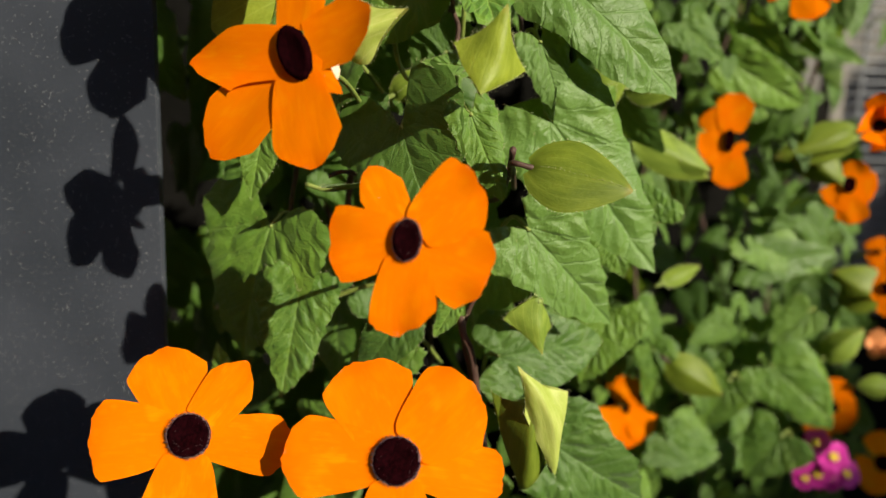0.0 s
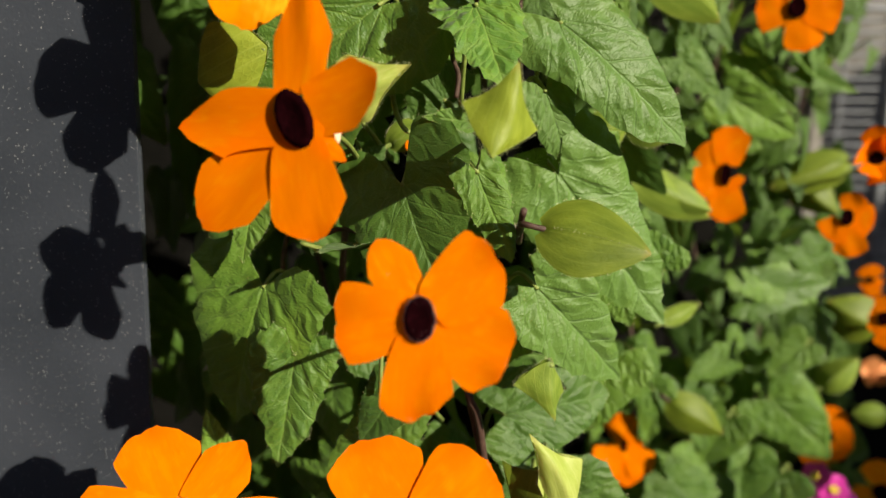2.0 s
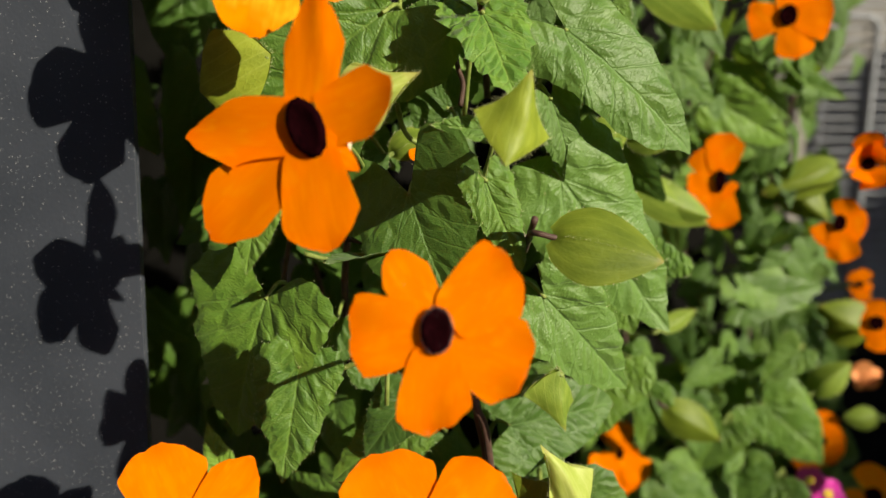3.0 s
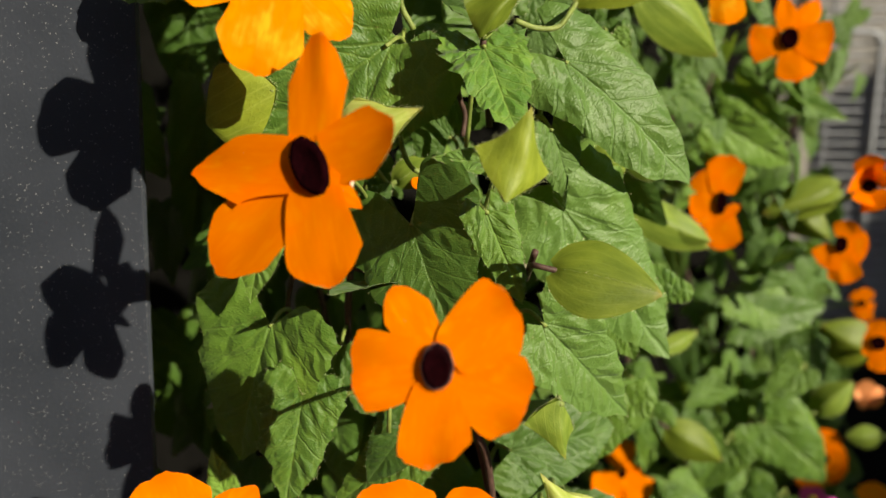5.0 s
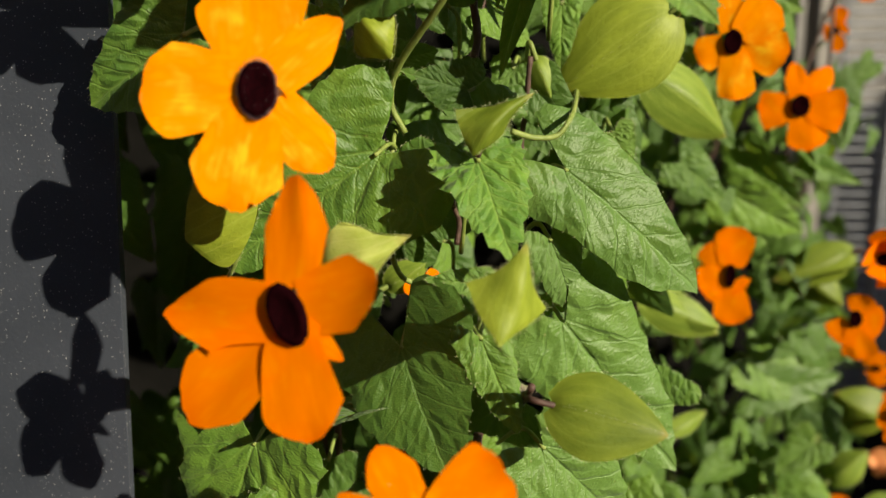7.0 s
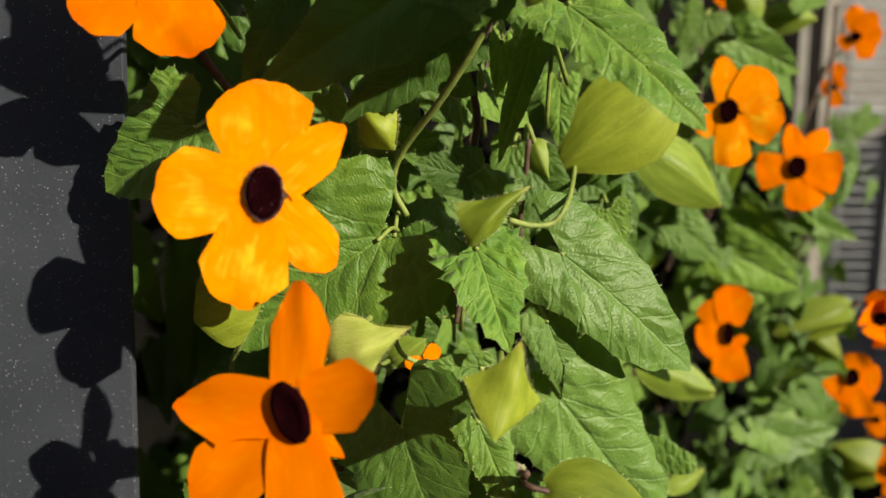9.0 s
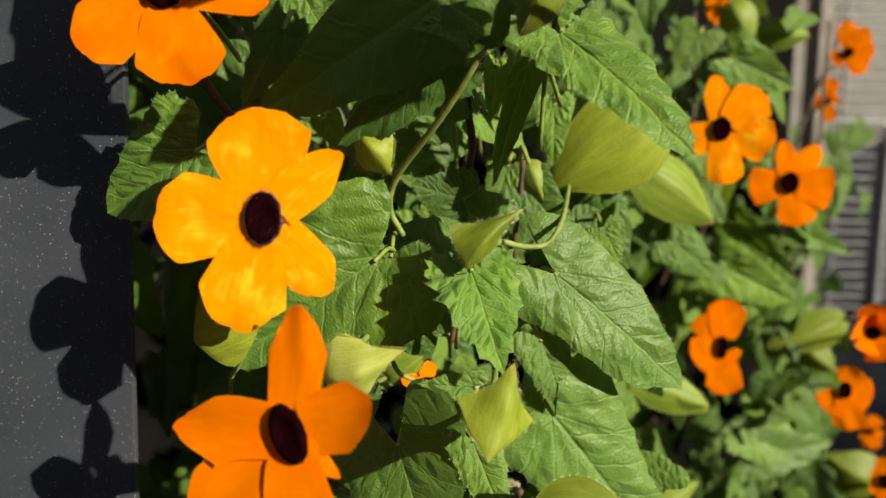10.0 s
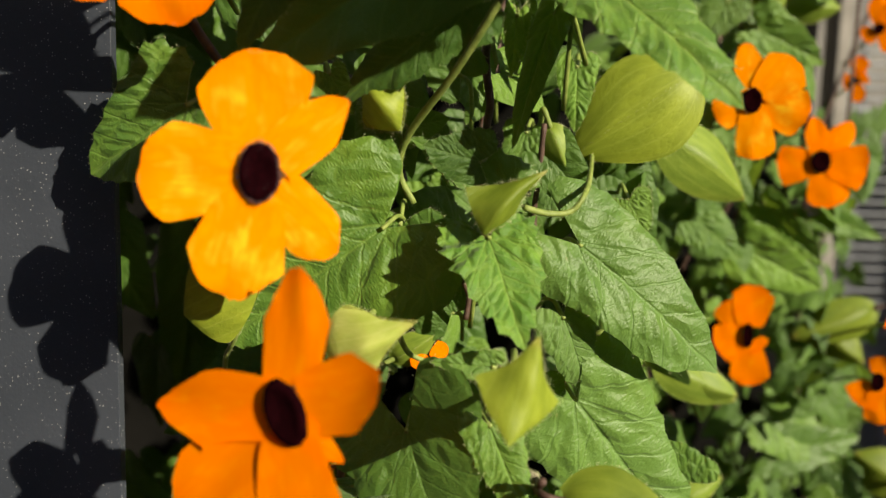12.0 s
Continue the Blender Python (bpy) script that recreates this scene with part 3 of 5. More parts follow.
def folded_pod(base, left, tip, right, depth, tone="yellow", concave=0.26, round_lobe=0.0, swell=0.12):
    """A bud wrapped in two four-cornered bracts with hollow edges and a soft keel from base to tip."""
    SEED[0] += 3
    rng = random.Random(SEED[0])
    words = {"green": "fresh green", "olive": "olive green", "lime": "light olive green", "yellow": "pale yellow-green"}[tone]
    root = thing("bud_pod", words + " bud pod of two winged hairy bracts on vine", "bud", "bud pods of the vine")
    base, left, tip, right = (Vector(p) for p in (base, left, tip, right))
    m = basis(base, tip - base, (right - left).cross(tip - base))
    root.matrix_world = m
    inv = m.inverted()
    c0, c1, c2, c3 = (inv @ p for p in (base, left, tip, right))
    mid = (c0 + c1 + c2 + c3) / 4
    size = (c2 - c0).length
    count = 16
    for sgn in (1, -1):
        bm = bmesh.new()
        uv = bm.loops.layers.uv.new("uv")
        off = Vector((rng.uniform(-9, 9), rng.uniform(-9, 9), 0))
        grid = []
        for i in range(count + 1):
            line = []
            for j in range(count + 1):
                a, b = i / count, j / count
                p = c0.lerp(c1, a).lerp(c3.lerp(c2, a), b)
                hollow = 4 * a * (1 - a) * b ** 2 + 4 * b * (1 - b) * a ** 2
                bulge = 4 * a * (1 - a) * (1 - b) ** 2 + 4 * b * (1 - b) * (1 - a) ** 2
                lobe = (a * (1 - b)) ** 4 + (b * (1 - a)) ** 4
                p = p.lerp(mid, concave * hollow - swell * bulge + round_lobe * lobe)
                inner = 16 * a * (1 - a) * b * (1 - b)
                ridge = math.sqrt((a - b + 0.18) ** 2 + 0.003)
                z = depth * (1.0 - 1.25 * ridge) * (0.35 + 0.65 * inner ** 0.3) + depth * 0.35 * inner
                z += size * 0.03 * noise.noise(Vector((a * 2.2, b * 2.2, 0)) + off)
                p = p + (p - mid) * 0.08 * noise.noise(Vector((a * 2.4, b * 2.4, 5)) + off)
                line.append(bm.verts.new(p + Vector((0, 0, z if sgn > 0 else -0.5 * z - 0.0004))))
            grid.append(line)
        for i in range(count):
            for j in range(count):
                f = bm.faces.new((grid[i][j], grid[i][j + 1], grid[i + 1][j + 1], grid[i + 1][j]))
                for lp, (a, b) in zip(f.loops, ((i, j), (i, j + 1), (i + 1, j + 1), (i + 1, j))):
                    lp[uv].uv = ((b - a) / count, (a + b) / count / 2)
        rim = [(vert.co.copy(), (vert.co - mid).normalized()) for vert in bm.verts if vert.is_boundary]
        ob = part("bract", bm, BRACT[tone], root)
        if sgn > 0:
            hb = bmesh.new()
            hairs(hb, [(p + Vector((rng.uniform(-1, 1), rng.uniform(-1, 1), 0)) * 0.0004, w) for p, w in rim for _ in range(4)], 0.0011, 0.00004, rng)
            part("hair", hb, HAIR, ob, "fringe of short pale hairs")
    inv3 = m.to_3x3().inverted()
    rear = inv3 @ Vector((0, 1, 0))
    p1 = Vector((0, 0.002, -0.0025)) + rear * 0.003
    p2 = p1 + rear * 0.012 + Vector((0, size * 0.2, 0))
    p3 = p2 + rear * 0.02 + Vector((0, size * 0.1, 0))
    part("stalk", tube(bmesh.new(), [(0, 0.001, 0), p1, p2, p3], 0.0008, 7, 1.1, 5), STEM, root)
    return root


def stem(vine, points, radius, tone="green"):
    """A winding stem under a vine, with a down of short hairs on the green ones."""
    ob = part("stem", tube(bmesh.new(), points, radius, 8, 0.85), STEM_DARK if tone == "dark" else STEM, vine)
    if tone != "dark":
        rng = random.Random(len(points) * 31 + int(points[0][0] * 1e4))
        bm, spots = bmesh.new(), []
        for p in smooth_path([Vector(q) for q in points], 40):
            for _ in range(3):
                w = Vector((rng.gauss(0, 1), rng.gauss(0, 1), rng.gauss(0, 1))).normalized()
                spots.append((p + w * radius * 0.8, w))
        hairs(bm, spots, 0.0008, 0.00003, rng)
        part("hair", bm, HAIR, ob, "down of short pale hairs")
    return ob


def box(bm, lo, hi, bevel=0.0):
    made = bmesh.ops.create_cube(bm, size=1.0, matrix=Matrix.Translation((Vector(lo) + Vector(hi)) / 2) @ Matrix.Diagonal((*(Vector(hi) - Vector(lo)), 1)))
    if bevel:
        edges = list({e for vert in made["verts"] for e in vert.link_edges})
        bmesh.ops.bevel(bm, geom=edges, offset=bevel, segments=3, affect="EDGES")
    return bm


def flat(ob):
    for p in ob.data.polygons:
        p.use_smooth = False
    return ob


# ---- setting ----
bm = bmesh.new()
bmesh.ops.create_grid(bm, x_segments=40, y_segments=40, size=400)
for vert in bm.verts:
    vert.co.z = 0.0
tagged(part("ground", bm, STONE), "pale grey stone paving around the plants", "ground", kind="structure")

# dark powder-coated panel beside the vine
bm = bmesh.new()
box(bm, (-0.62, 0.243, 0.0), (-0.0945, 0.246, 1.75), 0.0002)
for vert in bm.verts:
    vert.co.x += 0.0445 * (vert.co.z - 0.96)
tagged(flat(part("metal_panel", bm, PANEL)), "dark grey speckled powder-coated metal panel standing upright", "panel")

# near-black sheets added as the shade behind the leaves; house wall far behind
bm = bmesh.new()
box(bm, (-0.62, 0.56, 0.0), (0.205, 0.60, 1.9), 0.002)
tagged(flat(part("shade_sheet_back", bm, SHADE_SHEET)), "near-black sheet close behind the climbing vines, added as deep shade", "wall", kind="structure")
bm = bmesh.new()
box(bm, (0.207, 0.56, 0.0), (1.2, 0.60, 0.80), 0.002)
tagged(flat(part("shade_sheet_low", bm, SHADE_SHEET)), "low near-black sheet under the wire grille, added as deep shade", "wall", kind="structure")
bm = bmesh.new()
box(bm, (-1.4, 1.30, 0.0), (1.9, 1.40, 2.2), 0.004)
tagged(flat(part("wall_north", bm, PLASTER)), "pale plastered garden wall behind the plants", "wall", kind="structure")

# unseen roof and walls, added around and above to block sky light
bm = bmesh.new()
box(bm, (-1.3, -0.6, 2.2), (0.7, 1.3, 2.26), 0.004)
tagged(flat(part("ceiling", bm, SKY_SCREEN)), "unseen dark boards over the plants, added to block sky light", "ceiling", kind="structure")
bm = bmesh.new()
box(bm, (-1.4, -1.7, 0.0), (1.9, -1.6, 2.2), 0.004)
tagged(flat(part("sky_screen_south", bm, PLASTER)), "unseen weathered plaster wall in front of the plants, added to block sky light", "wall", kind="structure")
bm = bmesh.new()
box(bm, (1.8, -1.6, 0.0), (1.9, 1.3, 1.7), 0.004)
tagged(flat(part("sky_screen_east", bm, PLASTER)), "unseen weathered plaster wall on the right, added to block sky light", "wall", kind="structure")
bm = bmesh.new()
box(bm, (-1.4, -1.6, 0.0), (-1.3, 1.3, 2.2), 0.004)
tagged(flat(part("sky_screen_side", bm, PLASTER)), "unseen weathered plaster wall on the left, added to block sky light", "wall", kind="structure")

# planter that holds the vines
planter = thing("planter_box", "dark grey metal planter box filled with soil", "planter")
for lo, hi in (((-0.08, 0.235, 0.0), (0.32, 0.245, 0.42)), ((-0.08, 0.555, 0.0), (0.32, 0.565, 0.42)), ((-0.08, 0.245, 0.0), (-0.07, 0.555, 0.42)), ((0.31, 0.245, 0.0), (0.32, 0.555, 0.42))):
    bm = bmesh.new()
    box(bm, lo, hi, 0.001)
    flat(part("side_panel", bm, PANEL, planter))
bm = bmesh.new()
bmesh.ops.create_grid(bm, x_segments=40, y_segments=30, size=0.5, matrix=Matrix.Translation((0.12, 0.40, 0.385)) @ Matrix.Diagonal((0.38, 0.31, 1, 1)))
for vert in bm.verts:
    vert.co.z += 0.012 * noise.noise(vert.co * 40)
part("soil", bm, SOIL, planter, "dark crumbly soil")

front_vine = thing("climbing_vine", "green climbing vine with arrow-shaped toothed leaves and twining stems", "vine")
rear_vine = thing("climbing_vine", "bushy climbing vine with many sunlit green leaves further back", "vine")

# main stems up from the soil
rng = random.Random(5)
for x, y in ((-0.05, 0.29), (0.0, 0.285)):
    pts = [(x + rng.uniform(-0.01, 0.01), y + 0.02, 0.38)]
    for k in range(1, 9):
        pts.append((x + rng.uniform(-0.012, 0.012), y + rng.uniform(-0.006, 0.012), 0.38 + 0.1 * k))
    stem(front_vine, pts, 0.0012, "dark")
for x, y in ((0.10, 0.42), (0.14, 0.45), (0.17, 0.48), (0.19, 0.50), (0.12, 0.47)):
    pts = [(x + rng.uniform(-0.01, 0.01), y + 0.02, 0.38)]
    for k in range(1, 9):
        pts.append((x + rng.uniform(-0.02, 0.02), y + rng.uniform(-0.02, 0.02), 0.38 + 0.09 * k))
    stem(rear_vine, pts, 0.0011, "dark")


# large leaves of the front vine
leaf(front_vine, (0.0267, 0.2238, 0.9366), (0.0559, 0.2320, 0.9041), 0.0306, (0.25, -0.96, 0.15), teeth=0.8, tone='cool')
leaf(front_vine, (0.0325, 0.2410, 0.9665), (0.0670, 0.2500, 0.9186), 0.0391, (0.05, -0.97, 0.22), teeth=0.8, tone='cool')
leaf(front_vine, (0.0323, 0.2375, 1.0088), (0.0709, 0.2310, 0.9786), 0.0304, (0.20, -0.95, 0.25), teeth=0.5, lobe=1.5, tone='cool', blunt=0.5)
leaf(front_vine, (0.0093, 0.2230, 1.0128), (0.0178, 0.2050, 0.9908), 0.0241, (0.25, -0.92, 0.30), teeth=2.0, wave=1.5, tone='pale')
leaf(front_vine, (0.0284, 0.2360, 0.9902), (0.0365, 0.2380, 0.9679), 0.0167, (0.25, -0.96, 0.15), teeth=0.6, tone='cool')
leaf(front_vine, (-0.0100, 0.2165, 0.9665), (0.0012, 0.2070, 0.9365), 0.0405, (-0.29, -0.95, 0.10), teeth=0.7, lobe=2.0, tone='deep', blunt=0.15)
leaf(front_vine, (0.0102, 0.2110, 0.9707), (0.0189, 0.2080, 0.9477), 0.0144, (0.30, -0.92, 0.25), teeth=1.0, wave=1.8)
leaf(front_vine, (-0.0175, 0.2305, 1.0135), (-0.0587, 0.2320, 0.9838), 0.0470, (0.10, -0.98, 0.15), teeth=0.5, lobe=1.3)
leaf(front_vine, (0.0318, 0.2270, 1.0735), (0.0607, 0.2003, 1.0459), 0.0256, (0.30, -0.85, 0.42), teeth=1.7, lobe=1.15, blunt=0.5, tone='fresh')
leaf(front_vine, (0.0036, 0.2140, 1.0813), (-0.0447, 0.2170, 1.0524), 0.0336, (-0.10, -0.99, -0.10), teeth=0.4, tone='deep')
leaf(front_vine, (0.0023, 0.2220, 1.0653), (-0.0266, 0.2260, 1.0449), 0.0187, (-0.20, -0.98, 0.00), teeth=1.4, tone='deep')
leaf(front_vine, (0.0139, 0.2430, 1.0223), (-0.0106, 0.2400, 1.0378), 0.0166, (0.30, -0.89, 0.35), teeth=1.0, tone='deep')
leaf(front_vine, (-0.0634, 0.2240, 1.0436), (-0.0901, 0.2230, 1.0269), 0.0312, (0.10, -0.99, 0.10), teeth=0.9, wave=1.2)
leaf(front_vine, (-0.0523, 0.2260, 0.9351), (-0.0681, 0.2240, 0.8904), 0.0450, (-0.15, -0.96, 0.22), teeth=0.5, wave=0.9)
leaf(front_vine, (-0.0423, 0.2210, 0.9164), (-0.0484, 0.2190, 0.8828), 0.0243, (0.14, -0.97, 0.20), teeth=0.9, wave=1.2)
leaf(front_vine, (-0.0133, 0.2260, 0.8980), (-0.0354, 0.2280, 0.8778), 0.0209, (-0.10, -0.93, 0.35), teeth=1.0)
leaf(front_vine, (-0.0501, 0.2170, 0.9651), (-0.0545, 0.2150, 0.9450), 0.0138, (0.13, -0.99, 0.00), teeth=0.3)
leaf(front_vine, (0.0185, 0.2440, 0.8896), (0.0543, 0.2500, 0.8935), 0.0310, (0.20, -0.93, 0.30), teeth=0.3, tone='cool', blunt=0.6)
leaf(front_vine, (0.0380, 0.2430, 0.8585), (0.0720, 0.2480, 0.8335), 0.0367, (0.14, -0.98, 0.15), teeth=0.6, tone='cool')
leaf(front_vine, (0.0238, 0.2360, 1.0651), (0.0122, 0.2380, 1.0330), 0.0094, (-0.31, -0.95, 0.10))
leaf(front_vine, (0.0163, 0.2470, 1.0674), (0.0163, 0.2480, 1.0524), 0.0076, (0.21, -0.93, 0.31), tone='pale')
leaf(front_vine, (0.0104, 0.2160, 0.9833), (-0.0036, 0.2130, 0.9853), 0.0079, (0.15, -0.90, 0.40), teeth=0.8)
leaf(front_vine, (-0.0674, 0.2240, 0.8806), (-0.0713, 0.2240, 0.8968), 0.0114, (0.21, -0.96, 0.21), tone='pale', petiole=False, teeth=0.2)
leaf(front_vine, (-0.0951, 0.3076, 0.9953), (-0.1058, 0.3076, 0.9374), 0.0277, (0.29, -0.96, -0.05), tone='deep')
leaf(front_vine, (-0.0125, 0.2220, 0.9068), (-0.0253, 0.2200, 0.8881), 0.0183, (-0.04, -0.99, 0.14), tone='deep')
leaf(front_vine, (-0.0496, 0.2250, 0.9026), (-0.0391, 0.2200, 0.8914), 0.0170, (0.13, -0.85, 0.51), tone='deep')
leaf(front_vine, (0.0010, 0.2400, 1.0514), (-0.0118, 0.2400, 1.0645), 0.0156, (0.03, -1.00, 0.03), tone='deep')
leaf(front_vine, (-0.0339, 0.2060, 1.0721), (-0.0459, 0.2080, 1.0533), 0.0114, (0.14, -0.97, -0.19), teeth=0.8, tone='deep')
leaf(front_vine, (-0.0141, 0.2400, 1.0130), (-0.0162, 0.2450, 0.9885), 0.0265, (0.04, -0.98, -0.20), teeth=0.4)
leaf(front_vine, (-0.0225, 0.2380, 1.0116), (-0.0331, 0.2350, 1.0222), 0.0169, (0.17, -0.98, -0.11))
leaf(front_vine, (0.0061, 0.2400, 1.0298), (-0.0080, 0.2380, 1.0339), 0.0170, (0.12, -0.99, -0.07), teeth=0.8, tone='deep')
leaf(front_vine, (0.0390, 0.2614, 0.9641), (0.0536, 0.2668, 0.9783), 0.0234, (-0.01, -0.93, 0.37))
leaf(front_vine, (0.0531, 0.2668, 0.9302), (0.0597, 0.2668, 0.9119), 0.0194, (-0.06, -1.00, -0.02))
leaf(front_vine, (-0.0014, 0.2500, 0.9878), (-0.0120, 0.2500, 1.0001), 0.0234, (0.04, -1.00, 0.03), tone='deep')
leaf(front_vine, (-0.0348, 0.2400, 0.9241), (-0.0426, 0.2400, 0.9036), 0.0212, (0.09, -1.00, -0.03), tone='deep')
leaf(front_vine, (-0.0651, 0.2500, 0.9506), (-0.0735, 0.2500, 0.9321), 0.0200, (0.20, -0.97, -0.09), tone='deep')
leaf(front_vine, (-0.0238, 0.2500, 0.9106), (-0.0072, 0.2500, 0.8961), 0.0239, (0.21, -0.95, 0.24), tone='deep')
leaf(front_vine, (0.0170, 0.2550, 0.9158), (0.0032, 0.2500, 0.8996), 0.0256, (-0.00, -0.95, 0.30))
leaf(front_vine, (0.0704, 0.2702, 0.9309), (0.0566, 0.2668, 0.9468), 0.0192, (0.13, -0.99, -0.10))

# small leaves between the large ones
leaf(front_vine, (0.0152, 0.2400, 1.0654), (0.0137, 0.2380, 1.0511), 0.0067, (-0.03, -0.99, 0.14), tone='pale')
leaf(front_vine, (0.0086, 0.2150, 1.0754), (-0.0040, 0.2100, 1.0726), 0.0097, (0.37, -0.93, -0.01), teeth=0.8)
leaf(front_vine, (0.0097, 0.2050, 1.0689), (0.0041, 0.2020, 1.0704), 0.0046, (0.43, -0.89, -0.18), tone='pale')
leaf(front_vine, (0.0120, 0.2050, 1.0729), (0.0055, 0.2020, 1.0765), 0.0058, (0.28, -0.92, -0.26))
leaf(front_vine, (-0.0126, 0.2500, 1.0383), (-0.0021, 0.2500, 1.0406), 0.0105, (-0.02, -1.00, 0.07))
leaf(front_vine, (-0.0327, 0.2450, 1.0516), (-0.0270, 0.2450, 1.0415), 0.0088, (0.14, -0.99, 0.08), tone='pale')
leaf(front_vine, (0.0492, 0.2736, 1.0166), (0.0547, 0.2736, 1.0064), 0.0135, (-0.07, -1.00, -0.04))
leaf(front_vine, (0.0220, 0.2450, 0.9656), (0.0295, 0.2450, 0.9733), 0.0123, (-0.13, -0.98, 0.13))
leaf(front_vine, (0.0048, 0.2250, 0.9129), (-0.0012, 0.2220, 0.9030), 0.0090, (-0.07, -0.94, 0.33), tone='pale')
leaf(front_vine, (-0.0280, 0.2450, 0.9762), (-0.0323, 0.2450, 0.9854), 0.0140, (0.16, -0.98, 0.07))
leaf(front_vine, (-0.0262, 0.2400, 0.9658), (-0.0180, 0.2400, 0.9748), 0.0123, (0.04, -1.00, -0.04), tone='deep')
leaf(front_vine, (-0.0761, 0.2500, 0.9038), (-0.0810, 0.2500, 0.8890), 0.0104, (0.22, -0.97, -0.07))
leaf(front_vine, (-0.0752, 0.2560, 0.9253), (-0.0789, 0.2560, 0.9334), 0.0086, (0.36, -0.92, 0.16))
leaf(front_vine, (-0.0706, 0.2560, 0.9280), (-0.0657, 0.2560, 0.9341), 0.0069, (0.09, -0.99, -0.07), tone='pale')
leaf(front_vine, (-0.0729, 0.2450, 0.9056), (-0.0788, 0.2430, 0.9024), 0.0039, (0.12, -0.93, 0.36), tone='dry', petiole=False)
leaf(front_vine, (0.0207, 0.2220, 0.9532), (0.0173, 0.2220, 0.9557), 0.0032, (0.07, -0.99, 0.09), tone='dry', petiole=False)
leaf(front_vine, (0.0152, 0.2614, 1.0630), (0.0186, 0.2614, 1.0492), 0.0078, (-0.04, -1.00, -0.01), tone='pale')
leaf(front_vine, (0.0337, 0.2804, 1.0552), (0.0335, 0.2804, 1.0359), 0.0127, (-0.11, -0.99, 0.00), tone='pale')
leaf(front_vine, (0.0069, 0.2668, 1.0481), (0.0014, 0.2668, 1.0385), 0.0096, (-0.03, -1.00, 0.01))
leaf(front_vine, (0.0189, 0.2770, 1.0361), (0.0141, 0.2770, 1.0208), 0.0135, (-0.08, -1.00, 0.02))
leaf(front_vine, (0.0267, 0.2872, 1.0229), (0.0307, 0.2872, 1.0086), 0.0159, (-0.04, -1.00, -0.01), tone='cool')
leaf(front_vine, (-0.0023, 0.2500, 1.0684), (0.0073, 0.2500, 1.0663), 0.0059, (-0.01, -1.00, -0.03), tone='pale')

# flowers of the front vine
flower((-0.0001, 0.1640, 0.9464), (-0.080, -0.965, 0.251), 0.0045, ((122, 0.0190, 0.0103, -0.04, 0.62, 0, 0, 0.8), (40, 0.0207, 0.0170, 0.05, 0.8, -0.003, 0, 0.9), (-22, 0.0201, 0.0186, 0.06, 0.78, 0, 0, 0.95), (-91, 0.0209, 0.0156, -0.04, 0.78, 0.004, 0, 0.8), (-174, 0.0187, 0.0176, -0.06, 0.86, 0, 0, 1)), bristle=True, squeeze=0.7)
flower((-0.0596, 0.1760, 0.8898), (0.101, -0.880, 0.465), 0.0054, ((114, 0.0248, 0.0214, 0, 0.68, -0.003, 0, 0.9), (52, 0.0239, 0.0132, 0.1, 0.65, 0, 0, 0.5), (-6, 0.0271, 0.0155, 0.05, 0.8, 0, 0, 0.9), (-93, 0.0232, 0.0199, 0, 0.8, 0, 0, 0.9), (-177, 0.0264, 0.0211, 0, 0.82, 0, 0, 1)), bristle=True)
flower((-0.0041, 0.1700, 0.8893), (0.030, -0.871, 0.491), 0.0056, ((115, 0.0266, 0.0232, 0, 0.74, -0.002, 0, 0.9), (45, 0.0266, 0.0236, 0.04, 0.7, -0.004, 0, 0.9), (-8, 0.0267, 0.0144, -0.03, 0.85, 0, 0, 0.9), (-88, 0.0242, 0.0202, 0, 0.8, 0, 0, 0.9), (179, 0.0285, 0.0199, 0, 0.8, 0, 0, 0.95)), bristle=True)
flower((-0.0274, 0.1758, 0.9865), (-0.252, -0.957, 0.141), 0.0063, ((88, 0.0277, 0.0129, 0.06, 0.5, 0, 0.001, 0.7), (179, 0.0304, 0.0141, -0.05, 0.5, 0.004, -0.003, 0.15), (-135, 0.0335, 0.0173, 0, 0.66, 0, 0, 0.75), (-80, 0.0261, 0.0175, -0.1, 0.7, 0.003, 0, 0.8), (22, 0.0211, 0.0139, 0.12, 0.66, -0.003, 0, 0.7), (-38, 0.0138, 0.0057, -0.2, 0.5, 0, 0, 0.5)), squeeze=0.6, throat=0.8, eye_turn=27)
flower((-0.0360, 0.1925, 1.0300), (0.040, -0.979, 0.200), 0.0058, ((95, 0.0249, 0.0245, -0.03, 0.72, 0, 0, 0.9), (41, 0.0227, 0.0110, -0.05, 0.62, 0, 0, 0.45), (-48, 0.0220, 0.0116, -0.04, 0.75, 0, 0, 0.8), (-105, 0.0257, 0.0200, 0, 0.66, 0, 0, 0.85), (179, 0.0250, 0.0205, 0, 0.74, 0, 0, 0.9)), gold=True, bristle=True, squeeze=0.68)
flower((-0.0591, 0.2000, 1.0812), (0.101, -0.983, -0.152), 0.0043, ((-146, 0.0249, 0.0160, 0, 0.72, 0, 0, 0.7), (-81, 0.0217, 0.0217, 0, 0.7, 0, 0, 0.85), (-3, 0.0242, 0.0104, 0, 0.8, 0, 0, 0.9), (49, 0.0234, 0.0150, 0, 0.8, 0, 0, 0.9), (115, 0.0213, 0.0190, 0, 0.8, 0, 0, 0.9)))

